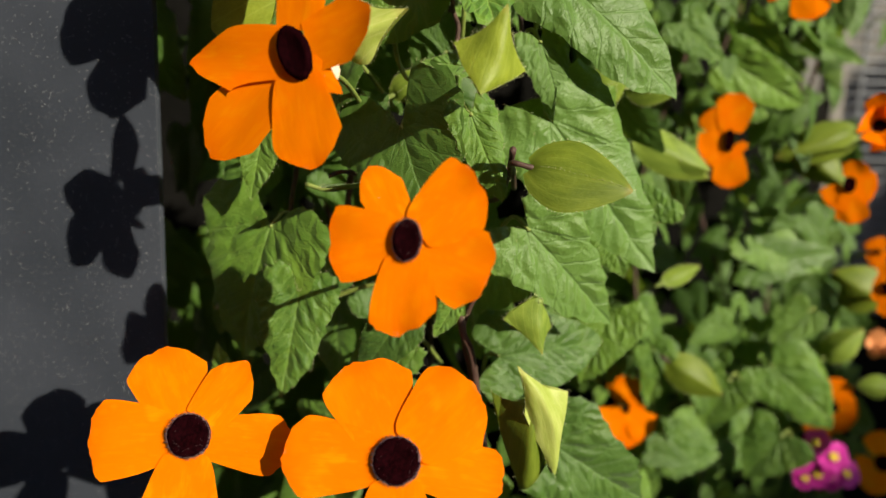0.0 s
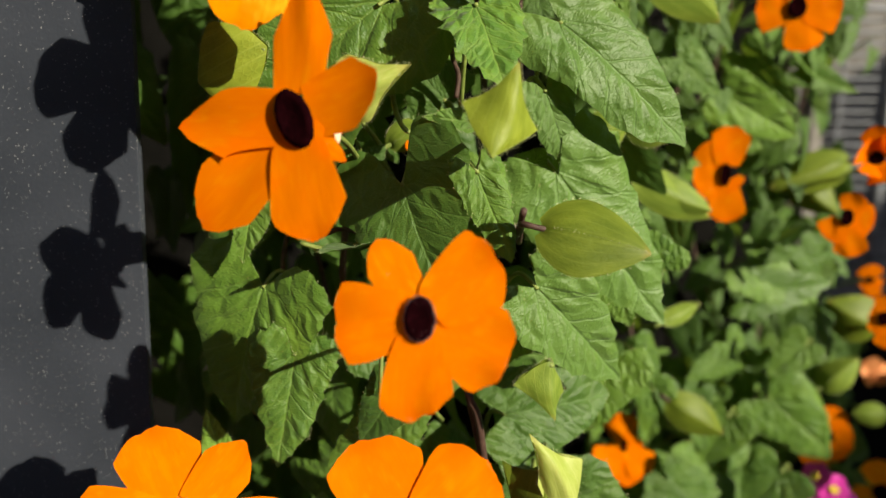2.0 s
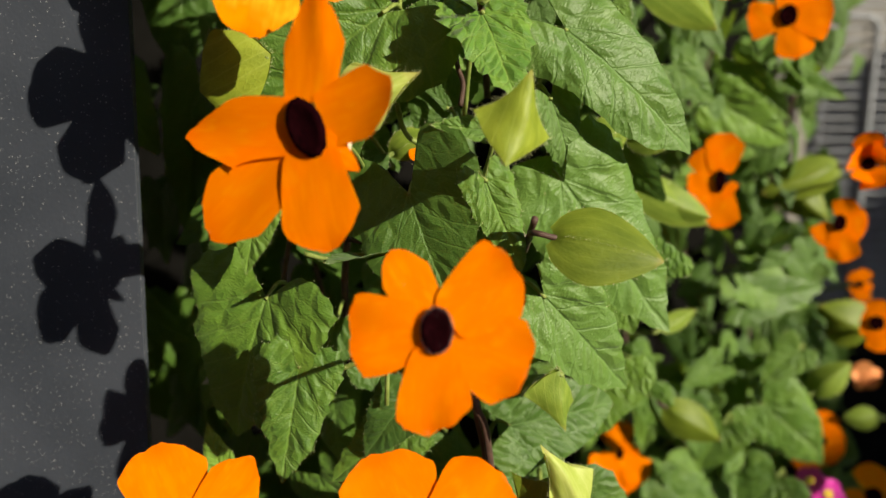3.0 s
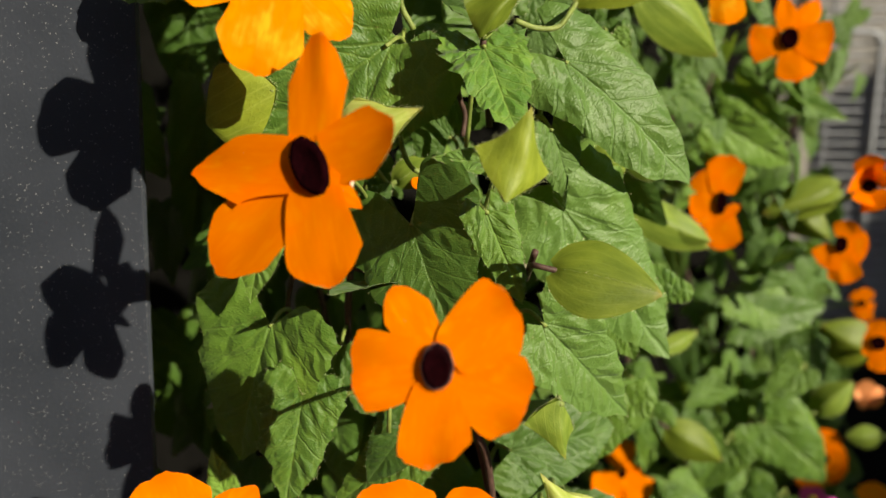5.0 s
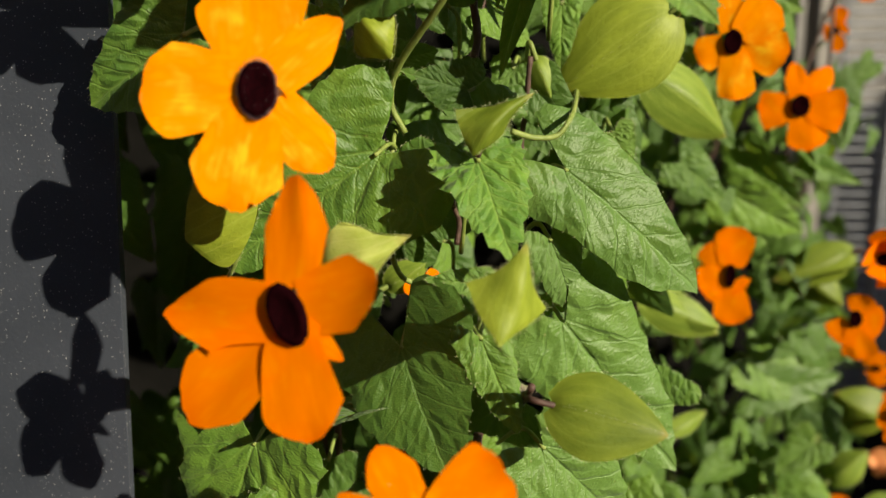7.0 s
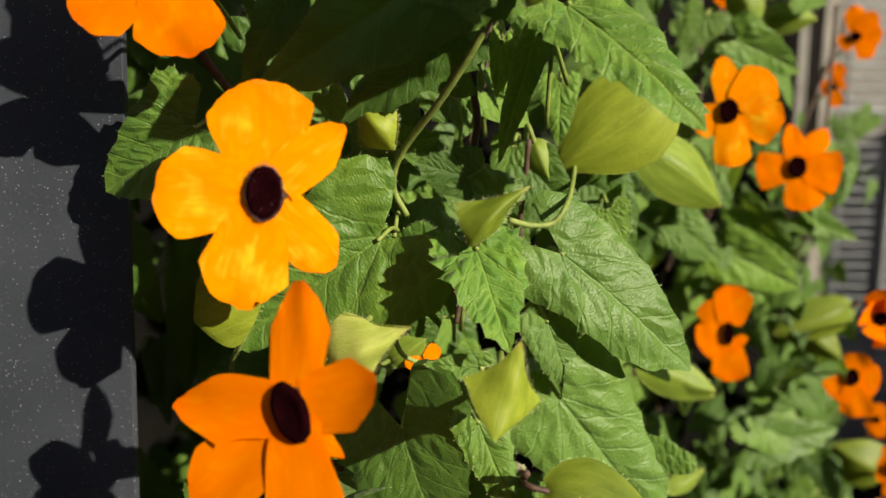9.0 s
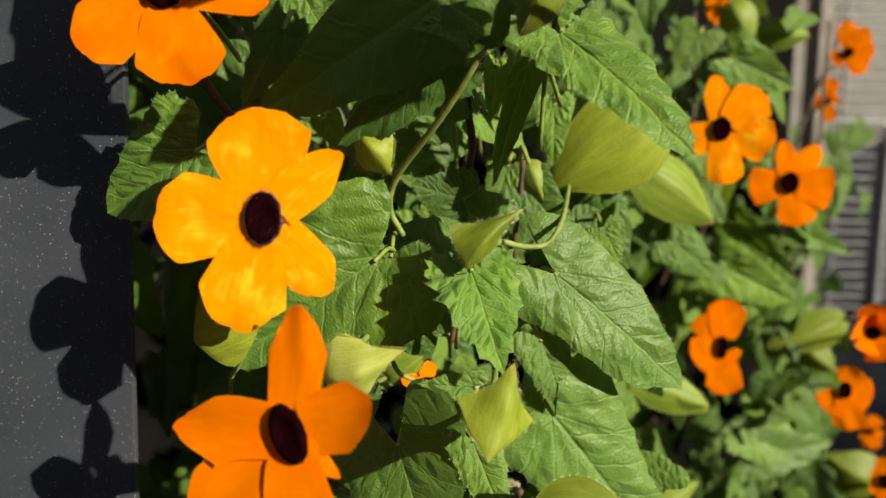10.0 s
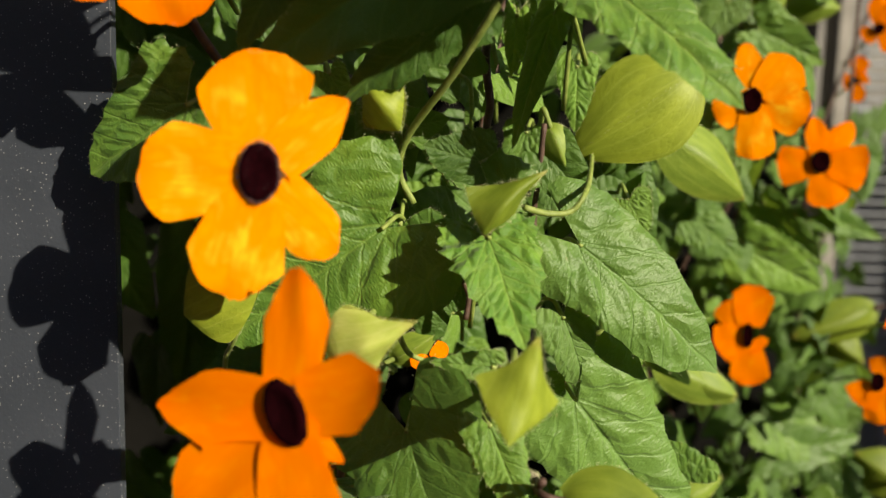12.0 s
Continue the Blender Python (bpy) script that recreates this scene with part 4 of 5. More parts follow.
# mostly unseen upper leaves, added to cast shade on those below
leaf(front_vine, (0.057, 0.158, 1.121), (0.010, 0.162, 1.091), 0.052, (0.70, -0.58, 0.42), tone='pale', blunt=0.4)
leaf(front_vine, (-0.0181, 0.2240, 0.9472), (-0.0284, 0.2000, 0.9552), 0.024, (0.03, 0.30, 0.95), teeth=0.6, wave=0.4)
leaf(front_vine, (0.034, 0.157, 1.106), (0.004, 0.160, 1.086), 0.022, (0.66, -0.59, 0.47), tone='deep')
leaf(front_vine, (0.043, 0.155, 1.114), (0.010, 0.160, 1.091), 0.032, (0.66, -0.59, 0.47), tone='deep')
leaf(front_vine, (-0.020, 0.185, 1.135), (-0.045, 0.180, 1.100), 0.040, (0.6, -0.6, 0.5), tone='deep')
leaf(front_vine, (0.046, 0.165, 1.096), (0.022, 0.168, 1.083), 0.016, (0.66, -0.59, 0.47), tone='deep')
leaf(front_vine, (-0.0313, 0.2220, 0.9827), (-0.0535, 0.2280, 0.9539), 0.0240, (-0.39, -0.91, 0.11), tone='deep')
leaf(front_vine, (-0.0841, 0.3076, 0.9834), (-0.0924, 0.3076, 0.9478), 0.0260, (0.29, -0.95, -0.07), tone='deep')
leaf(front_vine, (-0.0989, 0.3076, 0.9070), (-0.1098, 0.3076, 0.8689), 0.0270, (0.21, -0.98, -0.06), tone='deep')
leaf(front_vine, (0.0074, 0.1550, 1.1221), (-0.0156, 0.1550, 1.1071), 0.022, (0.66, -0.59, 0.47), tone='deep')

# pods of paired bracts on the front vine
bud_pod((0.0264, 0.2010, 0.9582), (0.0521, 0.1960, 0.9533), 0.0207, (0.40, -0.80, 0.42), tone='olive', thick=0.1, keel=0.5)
bud_pod((0.0670, 0.2830, 1.0526), (0.0336, 0.2860, 1.0291), 0.0328, (0.20, -0.92, 0.32), tone='lime', thick=0.1, keel=0.5)
bud_pod((0.0643, 0.3060, 1.0350), (0.0954, 0.3180, 1.0126), 0.0229, (0.19, -0.96, 0.20))
bud_pod((0.0673, 0.3120, 0.9555), (0.0967, 0.3180, 0.9398), 0.0169, (0.20, -0.95, 0.25))
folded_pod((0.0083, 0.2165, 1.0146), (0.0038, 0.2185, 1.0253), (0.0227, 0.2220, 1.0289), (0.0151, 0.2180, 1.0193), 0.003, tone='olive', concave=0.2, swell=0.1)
folded_pod((0.0140, 0.1851, 0.9771), (0.0064, 0.1917, 0.9895), (0.0198, 0.1908, 0.9979), (0.0251, 0.1960, 0.9825), 0.0026, tone='lime', concave=0.21, round_lobe=0.06, swell=0.0)
folded_pod((-0.0273, 0.2070, 0.9903), (-0.0217, 0.2050, 1.0029), (-0.0057, 0.2015, 0.9977), (-0.0149, 0.2040, 0.9816), 0.0045, round_lobe=0.3, concave=0.26)
folded_pod((0.0292, 0.2100, 0.9207), (0.0197, 0.2080, 0.9142), (0.0312, 0.2085, 0.9043), (0.0336, 0.2120, 0.9113), 0.003, tone='green', concave=0.15)
folded_pod((0.0357, 0.2060, 0.8686), (0.0270, 0.2020, 0.8882), (0.0249, 0.2030, 0.9021), (0.0388, 0.2070, 0.8939), 0.003, concave=0.16, swell=0.05)
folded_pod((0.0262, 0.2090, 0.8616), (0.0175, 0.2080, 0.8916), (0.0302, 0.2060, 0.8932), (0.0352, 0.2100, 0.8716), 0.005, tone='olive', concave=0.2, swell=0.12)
folded_pod((-0.0123, 0.2290, 1.0376), (-0.0229, 0.2310, 1.0384), (-0.0217, 0.2310, 1.0489), (-0.0109, 0.2290, 1.0494), 0.004, tone='lime', concave=0.04, swell=0.06, round_lobe=0.2)
bud_pod((0.0250, 0.2620, 1.0384), (0.0305, 0.2620, 1.0250), 0.0089, (-0.03, -1.00, 0.00))
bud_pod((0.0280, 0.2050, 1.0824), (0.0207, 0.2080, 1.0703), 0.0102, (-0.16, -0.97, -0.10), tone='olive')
bud_pod((0.0862, 0.3400, 0.8904), (0.1031, 0.3500, 0.8959), 0.0085, (-0.20, -0.94, 0.25))
folded_pod((-0.0460, 0.2220, 1.0028), (-0.0607, 0.2190, 1.0097), (-0.0650, 0.2210, 0.9934), (-0.0552, 0.2240, 0.9844), 0.003, tone='lime', concave=-0.1, swell=0.2, round_lobe=0.1)
bud_pod((-0.0177, 0.2500, 0.9741), (-0.0055, 0.2500, 0.9817), 0.0095, (0.01, -1.00, -0.01))

# flowers and pods of the rear vine
flower((0.1165, 0.3723, 0.9496), (-0.253, -0.960, 0.121), 0.0048, ((121, 0.0171, 0.0163, 0, 0.78, 0, 0, 0.9), (86, 0.0215, 0.0166, 0, 0.78, 0, 0, 0.9), (-58, 0.0078, 0.0123, 0.1, 0.6, 0, 0, 0.9), (-85, 0.0214, 0.0158, 0, 0.78, 0, 0, 0.9), (-150, 0.0142, 0.0185, 0.05, 0.7, 0, 0, 0.9)), squeeze=0.42, throat=0.25)
flower((0.1031, 0.3424, 1.0468), (-0.240, -0.970, 0.050), 0.0044, ((99, 0.0214, 0.0104, -0.1, 0.6, 0, 0, 0.7), (44, 0.0205, 0.0178, -0.05, 0.75, 0, 0, 0.6), (-17, 0.0202, 0.0170, 0, 0.8, 0, 0, 0.9), (-83, 0.0218, 0.0138, 0, 0.84, 0, 0, 0.9), (-157, 0.0141, 0.0134, 0, 0.81, 0, 0, 0.9)), gold=True, squeeze=0.75)
flower((0.1460, 0.3863, 1.0220), (-0.289, -0.938, 0.190), 0.0046, ((-172, 0.0171, 0.0170, 0, 0.85, 0, 0, 0.9), (101, 0.0201, 0.0089, -0.15, 0.6, 0, 0, 0.6), (57, 0.0207, 0.0097, -0.15, 0.7, 0, 0, 0.6), (-8, 0.0181, 0.0189, 0, 0.84, 0, 0, 0.9), (-76, 0.0196, 0.0166, 0, 0.8, 0, 0, 0.9)), squeeze=0.8)
flower((0.1711, 0.3724, 0.9305), (-0.309, -0.936, 0.169), 0.0036, ((-128, 0.0126, 0.0150, 0, 0.76, 0, 0, 0.9), (-80, 0.0179, 0.0143, 0, 0.82, 0, 0, 0.9), (-8, 0.0112, 0.0157, 0, 0.7, 0, 0, 0.9), (74, 0.0115, 0.0127, 0.15, 0.6, 0, 0, 0.6)), squeeze=0.7)
flower((0.1807, 0.3720, 0.9570), (-0.301, -0.923, 0.241), 0.0030, ((152, 0.0093, 0.0146, 0.3, 0.7, 0, 0, 0.8), (96, 0.0151, 0.0133, 0.3, 0.7, 0, 0, 0.8), (49, 0.0101, 0.0142, 0.3, 0.7, 0, 0, 0.8), (-60, 0.0143, 0.0181, 0.3, 0.7, 0, 0, 0.8), (-105, 0.0113, 0.0113, 0.3, 0.7, 0, 0, 0.8)), back=0.35)
flower((0.0797, 0.3850, 0.8095), (-0.151, -0.903, 0.402), 0.0023, ((101, 0.0168, 0.0179, 0, 0.7, 0, 0, 0.8), (-140, 0.0172, 0.0173, 0.1, 0.7, 0, 0, 0.8), (-85, 0.0193, 0.0159, 0, 0.7, 0, 0, 0.8), (-42, 0.0175, 0.0174, 0, 0.7, 0, 0, 0.8), (21, 0.0089, 0.0141, 0, 0.6, 0, 0, 0.8)), squeeze=0.6)
flower((0.1970, 0.4600, 1.0838), (-0.331, -0.943, 0.040), 0.0026, ((96, 0.0162, 0.0099, 0, 0.7, 0, 0, 0.8), (55, 0.0142, 0.0114, 0, 0.7, 0, 0, 0.8), (5, 0.0125, 0.0121, 0, 0.7, 0, 0, 0.8), (-53, 0.0133, 0.0103, 0, 0.7, 0, 0, 0.8), (-148, 0.0084, 0.0101, 0, 0.7, 0, 0, 0.8)))
flower((0.1922, 0.4700, 1.0588), (-0.370, -0.929, 0.000), 0.0018, ((84, 0.0126, 0.0094, 0, 0.7, 0, 0, 0.8), (-175, 0.0061, 0.0091, 0, 0.7, 0, 0, 0.8), (-80, 0.0110, 0.0082, 0, 0.7, 0, 0, 0.8), (32, 0.0056, 0.0091, 0, 0.7, 0, 0, 0.8)))
flower((0.2064, 0.4000, 0.8747), (-0.411, -0.853, 0.321), 0.0034, ((170, 0.0073, 0.0142, 0, 0.7, 0, 0, 0.8), (90, 0.0119, 0.0124, 0, 0.7, 0, 0, 0.8), (8, 0.0083, 0.0153, 0, 0.7, 0, 0, 0.8), (-75, 0.0146, 0.0137, 0, 0.7, 0, 0, 0.8), (-104, 0.0091, 0.0114, 0, 0.7, 0, 0, 0.8)))
flower((0.2045, 0.4450, 0.7900), (-0.302, -0.855, 0.422), 0.0033, ((85, 0.0174, 0.0176, 0, 0.7, 0, 0, 0.8), (24, 0.0131, 0.0187, 0, 0.7, 0, 0, 0.8), (-54, 0.0141, 0.0188, 0, 0.7, 0, 0, 0.8), (-118, 0.0212, 0.0176, 0, 0.7, 0, 0, 0.8), (178, 0.0152, 0.0198, 0, 0.7, 0, 0, 0.8)))
flower((0.2252, 0.4200, 0.7693), (-0.351, -0.832, 0.431), 0.0044, ((104, 0.0177, 0.0171, 0, 0.7, 0, 0, 0.8), (35, 0.0158, 0.0169, 0, 0.7, 0, 0, 0.8), (-54, 0.0161, 0.0178, 0, 0.7, 0, 0, 0.8), (-104, 0.0186, 0.0160, 0, 0.7, 0, 0, 0.8), (-145, 0.0147, 0.0172, 0, 0.7, 0, 0, 0.8)), gold=True)
flower((-0.0075, 0.2490, 0.9752), (0.206, -0.928, 0.309), 0.0003, ((-161, 0.0055, 0.0050, 0, 0.7, 0, 0, 0.8), (28, 0.0060, 0.0054, 0, 0.7, 0, 0, 0.8), (-78, 0.0055, 0.0044, 0, 0.7, 0, 0, 0.8)), label='small closing orange flower deep among the leaves', stalk=False)
flower((0.2170, 0.4436, 0.8832), (-0.394, -0.878, 0.271), 0.0018, ((129, 0.0077, 0.0082, 0), (71, 0.0090, 0.0082, 0), (-31, 0.0063, 0.0082, 0), (-78, 0.0098, 0.0098, 0), (-113, 0.0062, 0.0082, 0)))
flower((0.1228, 0.4232, 1.1020), (-0.214, -0.972, -0.102), 0.0020, ((-157, 0.0077, 0.0084, 0), (-77, 0.0076, 0.0112, 0), (-21, 0.0093, 0.0112, 0), (68, 0.0083, 0.0112, 0), (124, 0.0095, 0.0112, 0)))
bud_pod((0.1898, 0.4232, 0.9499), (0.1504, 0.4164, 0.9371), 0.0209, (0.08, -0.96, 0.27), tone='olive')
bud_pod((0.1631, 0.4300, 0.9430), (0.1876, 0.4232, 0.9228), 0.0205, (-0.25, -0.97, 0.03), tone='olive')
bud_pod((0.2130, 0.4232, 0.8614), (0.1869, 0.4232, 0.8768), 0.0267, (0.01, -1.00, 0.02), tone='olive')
bud_pod((0.1887, 0.4232, 0.8287), (0.2068, 0.4232, 0.8452), 0.0171, (-0.33, -0.87, 0.37))
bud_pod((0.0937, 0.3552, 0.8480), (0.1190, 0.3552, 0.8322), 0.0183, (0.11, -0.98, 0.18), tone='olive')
bud_pod((0.2342, 0.4436, 0.8046), (0.2150, 0.4436, 0.8046), 0.0136, (0.00, -0.92, 0.39))
bud_pod((0.0717, 0.3144, 0.9520), (0.0963, 0.3144, 0.9431), 0.0146, (0.02, -1.00, 0.04))
bud_pod((0.1388, 0.4232, 1.0902), (0.1636, 0.4232, 1.0892), 0.0153, (-0.00, -1.00, -0.09))
bud_pod((0.1222, 0.4096, 1.1033), (0.1321, 0.4096, 1.0844), 0.0172, (-0.27, -0.95, -0.14))
bud_pod((0.0470, 0.2872, 0.9741), (0.0595, 0.2872, 0.9792), 0.0145, (-0.04, -1.00, 0.09))
bud_pod((0.0607, 0.2940, 0.9753), (0.0773, 0.2940, 0.9732), 0.0111, (0.00, -1.00, 0.03))
flower((0.2219, 0.4368, 0.8318), (-0.343, -0.782, 0.521), 0.0009, ((169, 0.0068, 0.0073, 0.3), (106, 0.0079, 0.0100, 0.7), (40, 0.0094, 0.0066, -0.5), (-38, 0.0080, 0.0086, 0.6), (-116, 0.0074, 0.0060, -0.4), (-62, 0.0041, 0.0086, 1.0)), material=FADED, eye_skin=FADED, name="faded_flower", label="small withered pale orange flower among the leaves", group="withered flowers")

# larger leaves of the rear vine
leaf(rear_vine, (0.1691, 0.4150, 0.8202), (0.1994, 0.4200, 0.7847), 0.0366, (-0.10, -0.91, 0.40), teeth=0.2)
leaf(rear_vine, (0.1166, 0.4000, 0.8056), (0.1358, 0.4000, 0.7832), 0.0303, (0.20, -0.87, 0.46), teeth=0.4)
leaf(rear_vine, (0.0970, 0.3850, 0.8431), (0.0902, 0.3850, 0.8118), 0.0246, (-0.20, -0.91, 0.35), teeth=0.3)
leaf(rear_vine, (0.1397, 0.4050, 0.9008), (0.1722, 0.4050, 0.8805), 0.0332, (0.10, -0.91, 0.40), teeth=0.9)
leaf(rear_vine, (0.1354, 0.4000, 0.7898), (0.1603, 0.4000, 0.7726), 0.0319, (0.00, -0.91, 0.41), teeth=0.4)
leaf(rear_vine, (0.0779, 0.3600, 0.8695), (0.0939, 0.3700, 0.8490), 0.0217, (0.21, -0.93, 0.31), teeth=0.6)
leaf(rear_vine, (0.1575, 0.4096, 0.8266), (0.1884, 0.4028, 0.8010), 0.0419, (-0.08, -0.98, 0.16), teeth=0.3)
leaf(rear_vine, (0.1197, 0.3892, 0.9831), (0.1572, 0.3960, 0.9627), 0.0272, (0.08, -0.98, -0.18), teeth=0.5)
leaf(rear_vine, (0.1394, 0.4028, 0.8855), (0.1832, 0.4028, 0.8927), 0.0266, (-0.05, -0.96, 0.29), teeth=1.2, tone='deep')
leaf(rear_vine, (0.1337, 0.3960, 0.9644), (0.1113, 0.3960, 0.9673), 0.0150, (0.00, -1.00, 0.02))
leaf(rear_vine, (0.1219, 0.4028, 1.0780), (0.1533, 0.4028, 1.0627), 0.0244, (-0.08, -0.98, -0.16), teeth=0.8)
leaf(rear_vine, (0.1024, 0.3824, 1.0869), (0.0930, 0.3824, 1.0712), 0.0207, (-0.16, -0.98, 0.10))
leaf(rear_vine, (0.1631, 0.4232, 0.9949), (0.1905, 0.4232, 0.9844), 0.0160, (0.00, -1.00, 0.01))
leaf(rear_vine, (0.1275, 0.3960, 1.0015), (0.1544, 0.3960, 0.9738), 0.0200, (-0.33, -0.89, -0.32))
leaf(rear_vine, (0.1269, 0.3756, 0.8308), (0.1154, 0.3756, 0.8055), 0.0286, (-0.38, -0.91, 0.17))
leaf(rear_vine, (0.0863, 0.3552, 0.8527), (0.0993, 0.3552, 0.8291), 0.0196, (0.00, -1.00, 0.00))
leaf(rear_vine, (0.1568, 0.3824, 0.7992), (0.1399, 0.3824, 0.7756), 0.0349, (-0.42, -0.85, 0.30))
leaf(rear_vine, (0.1012, 0.3688, 0.7976), (0.1244, 0.3688, 0.7948), 0.0312, (0.05, -0.90, 0.44))
leaf(rear_vine, (0.1675, 0.3960, 0.8618), (0.1504, 0.3960, 0.8450), 0.0214, (-0.32, -0.89, 0.33), teeth=0.7)

# stems and petioles
stem(front_vine, ((0.0166, 0.2133, 1.0781), (0.0119, 0.2150, 1.0674), (0.0010, 0.2250, 1.0515), (-0.0114, 0.2380, 1.0367), (-0.0146, 0.2430, 1.0267), (-0.0110, 0.2440, 1.0185)), 0.001)
stem(front_vine, ((0.0174, 0.2280, 1.0195), (0.0234, 0.2310, 1.0177), (0.0292, 0.2330, 1.0182), (0.0327, 0.2360, 1.0224), (0.0359, 0.2560, 1.0259), (0.0400, 0.2920, 1.0301)), 0.0008)
stem(front_vine, ((0.0157, 0.2220, 0.9355), (0.0135, 0.2220, 0.9225), (0.0075, 0.2250, 0.9056), (0.0097, 0.2280, 0.8894), (0.0196, 0.2400, 0.8334)), 0.0009, tone='dark')
stem(front_vine, ((0.0091, 0.2320, 0.9370), (0.0065, 0.2300, 0.9168), (0.0076, 0.2220, 0.9051), (0.0109, 0.2250, 0.8924), (0.0161, 0.2400, 0.8334)), 0.0013, tone='dark')
stem(front_vine, ((0.0121, 0.2450, 1.0732), (0.0074, 0.2480, 1.0577), (0.0086, 0.2500, 1.0444), (0.0077, 0.2500, 1.0324), (0.0108, 0.2550, 0.9903)), 0.0012, tone='dark')
stem(front_vine, ((-0.0304, 0.2500, 0.9930), (-0.0299, 0.2500, 0.9806), (-0.0297, 0.2500, 0.9664), (-0.0336, 0.2500, 0.9350), (-0.0327, 0.2500, 0.9035)), 0.0013, tone='dark')
stem(front_vine, ((-0.0473, 0.2400, 0.9661), (-0.0480, 0.2420, 0.9517), (-0.0516, 0.2450, 0.9347), (-0.0512, 0.2500, 0.9108)), 0.0009, tone='dark')
stem(front_vine, ((-0.0112, 0.2300, 0.9944), (-0.0143, 0.2320, 0.9908), (-0.0117, 0.2360, 0.9802), (-0.0029, 0.2400, 0.9757)), 0.0008)
stem(front_vine, ((-0.0334, 0.2250, 0.9512), (-0.0283, 0.2260, 0.9525), (-0.0181, 0.2220, 0.9508)), 0.0007, tone='dark')
stem(front_vine, ((0.0218, 0.2000, 0.9629), (0.0205, 0.2120, 0.9547), (0.0175, 0.2250, 0.9462), (0.0140, 0.2400, 0.9422)), 0.0009, tone='dark')
stem(front_vine, ((-0.0666, 0.2350, 1.0667), (-0.0630, 0.2400, 1.0586), (-0.0591, 0.2450, 1.0514), (-0.0548, 0.2500, 1.0439)), 0.0014, tone='dark')
stem(front_vine, ((0.0235, 0.2614, 1.0391), (0.0224, 0.2627, 1.0246), (0.0212, 0.2641, 1.0113), (0.0229, 0.2668, 0.9800)), 0.0009, tone='dark')
stem(front_vine, ((-0.0632, 0.2400, 0.9665), (-0.0606, 0.2360, 0.9776), (-0.0566, 0.2300, 0.9833), (-0.0524, 0.2260, 0.9899)), 0.0007)
stem(front_vine, ((-0.0402, 0.2250, 0.9486), (-0.0330, 0.2250, 0.9471), (-0.0225, 0.2220, 0.9494)), 0.0007)
stem(front_vine, ((-0.0334, 0.2300, 0.9124), (-0.0239, 0.2280, 0.9165), (-0.0162, 0.2260, 0.9181)), 0.0008)
stem(front_vine, ((0.0030, 0.2400, 0.9884), (0.0037, 0.2400, 0.9946), (0.0022, 0.2380, 0.9998), (0.0014, 0.2380, 1.0073)), 0.0008, tone='dark')


# ---- wire grille behind the plants ----
grille = thing("wire_grille", "galvanised wire grille with rounded frame beside the plants", "grille")
GY = 0.75
bm = tube(bmesh.new(), [(0.295, GY, 1.046), (0.342, GY, 1.045), (0.351, GY, 1.043), (0.3555, GY, 1.038), (0.3565, GY, 1.028), (0.356, GY, 0.93), (0.356, GY, 0.80), (0.356, GY, 0.0)], 0.0027, 10, 1.0, 8, 0.0)
part("frame", bm, WIRE, grille, "thicker galvanised frame rod with rounded corner")
for k in range(46):
    z = 0.79 + 0.0098 * k
    bm = tube(bmesh.new(), [(0.296, GY + 0.005, z), (0.42, GY + 0.0052, z + 0.0004 * math.sin(k * 2.1)), (0.75, GY + 0.005, z)], 0.0014, 6, 1.0, 4, 0.0)
    part("wire", bm, WIRE, grille)
for x in (0.318, 0.46, 0.62, 0.745):
    bm = tube(bmesh.new(), [(x, GY + 0.0085, 0.0), (x, GY + 0.0085, 0.6), (x, GY + 0.0085, 1.245)], 0.0018, 6, 1.0, 4, 0.0)
    part("upright", bm, WIRE, grille)
bm = bmesh.new()
box(bm, (0.284, 0.735, 0.0), (0.297, 0.765, 1.40), 0.002)
tagged(flat(part("wooden_post", bm, POST)), "pale weathered square post beside the wire grille", "post")


# ---- small plant with magenta flowers ----
flower((0.1708, 0.3920, 0.7813), (-0.398, -0.597, 0.697), 0.0021, ((7, 0.0067, 0.0080, 0, 0.72, 0, 0, 0.9), (-68, 0.0074, 0.0072, 0, 0.72, 0, 0, 0.9), (-134, 0.0072, 0.0076, 0, 0.72, 0, 0, 0.9), (147, 0.0070, 0.0079, 0, 0.72, 0, 0, 0.9), (80, 0.0077, 0.0071, 0, 0.72, 0, 0, 0.9)), material=MAGENTA, eye_skin=YELLOW, name="magenta_flower", label="small magenta flower with yellow centre low among the leaves", group="small magenta flowers")
flower((0.1777, 0.3920, 0.7926), (-0.699, -0.300, 0.649), 0.0021, ((20, 0.0082, 0.0084, 0, 0.72, 0, 0, 0.9), (-44, 0.0085, 0.0081, 0, 0.72, 0, 0, 0.9), (-121, 0.0077, 0.0094, 0, 0.72, 0, 0, 0.9), (168, 0.0091, 0.0081, 0, 0.72, 0, 0, 0.9), (100, 0.0078, 0.0091, 0, 0.72, 0, 0, 0.9)), material=MAGENTA, eye_skin=YELLOW, name="magenta_flower", label="small magenta flower with yellow centre low among the leaves", group="small magenta flowers")
flower((0.1875, 0.3920, 0.7853), (-0.150, -0.699, 0.699), 0.0023, ((-3, 0.0074, 0.0089, 0, 0.72, 0, 0, 0.9), (-85, 0.0081, 0.0080, 0, 0.72, 0, 0, 0.9), (-146, 0.0083, 0.0080, 0, 0.72, 0, 0, 0.9), (134, 0.0074, 0.0092, 0, 0.72, 0, 0, 0.9), (65, 0.0089, 0.0076, 0, 0.72, 0, 0, 0.9)), material=MAGENTA, eye_skin=YELLOW, name="magenta_flower", label="small magenta flower with yellow centre low among the leaves", group="small magenta flowers")
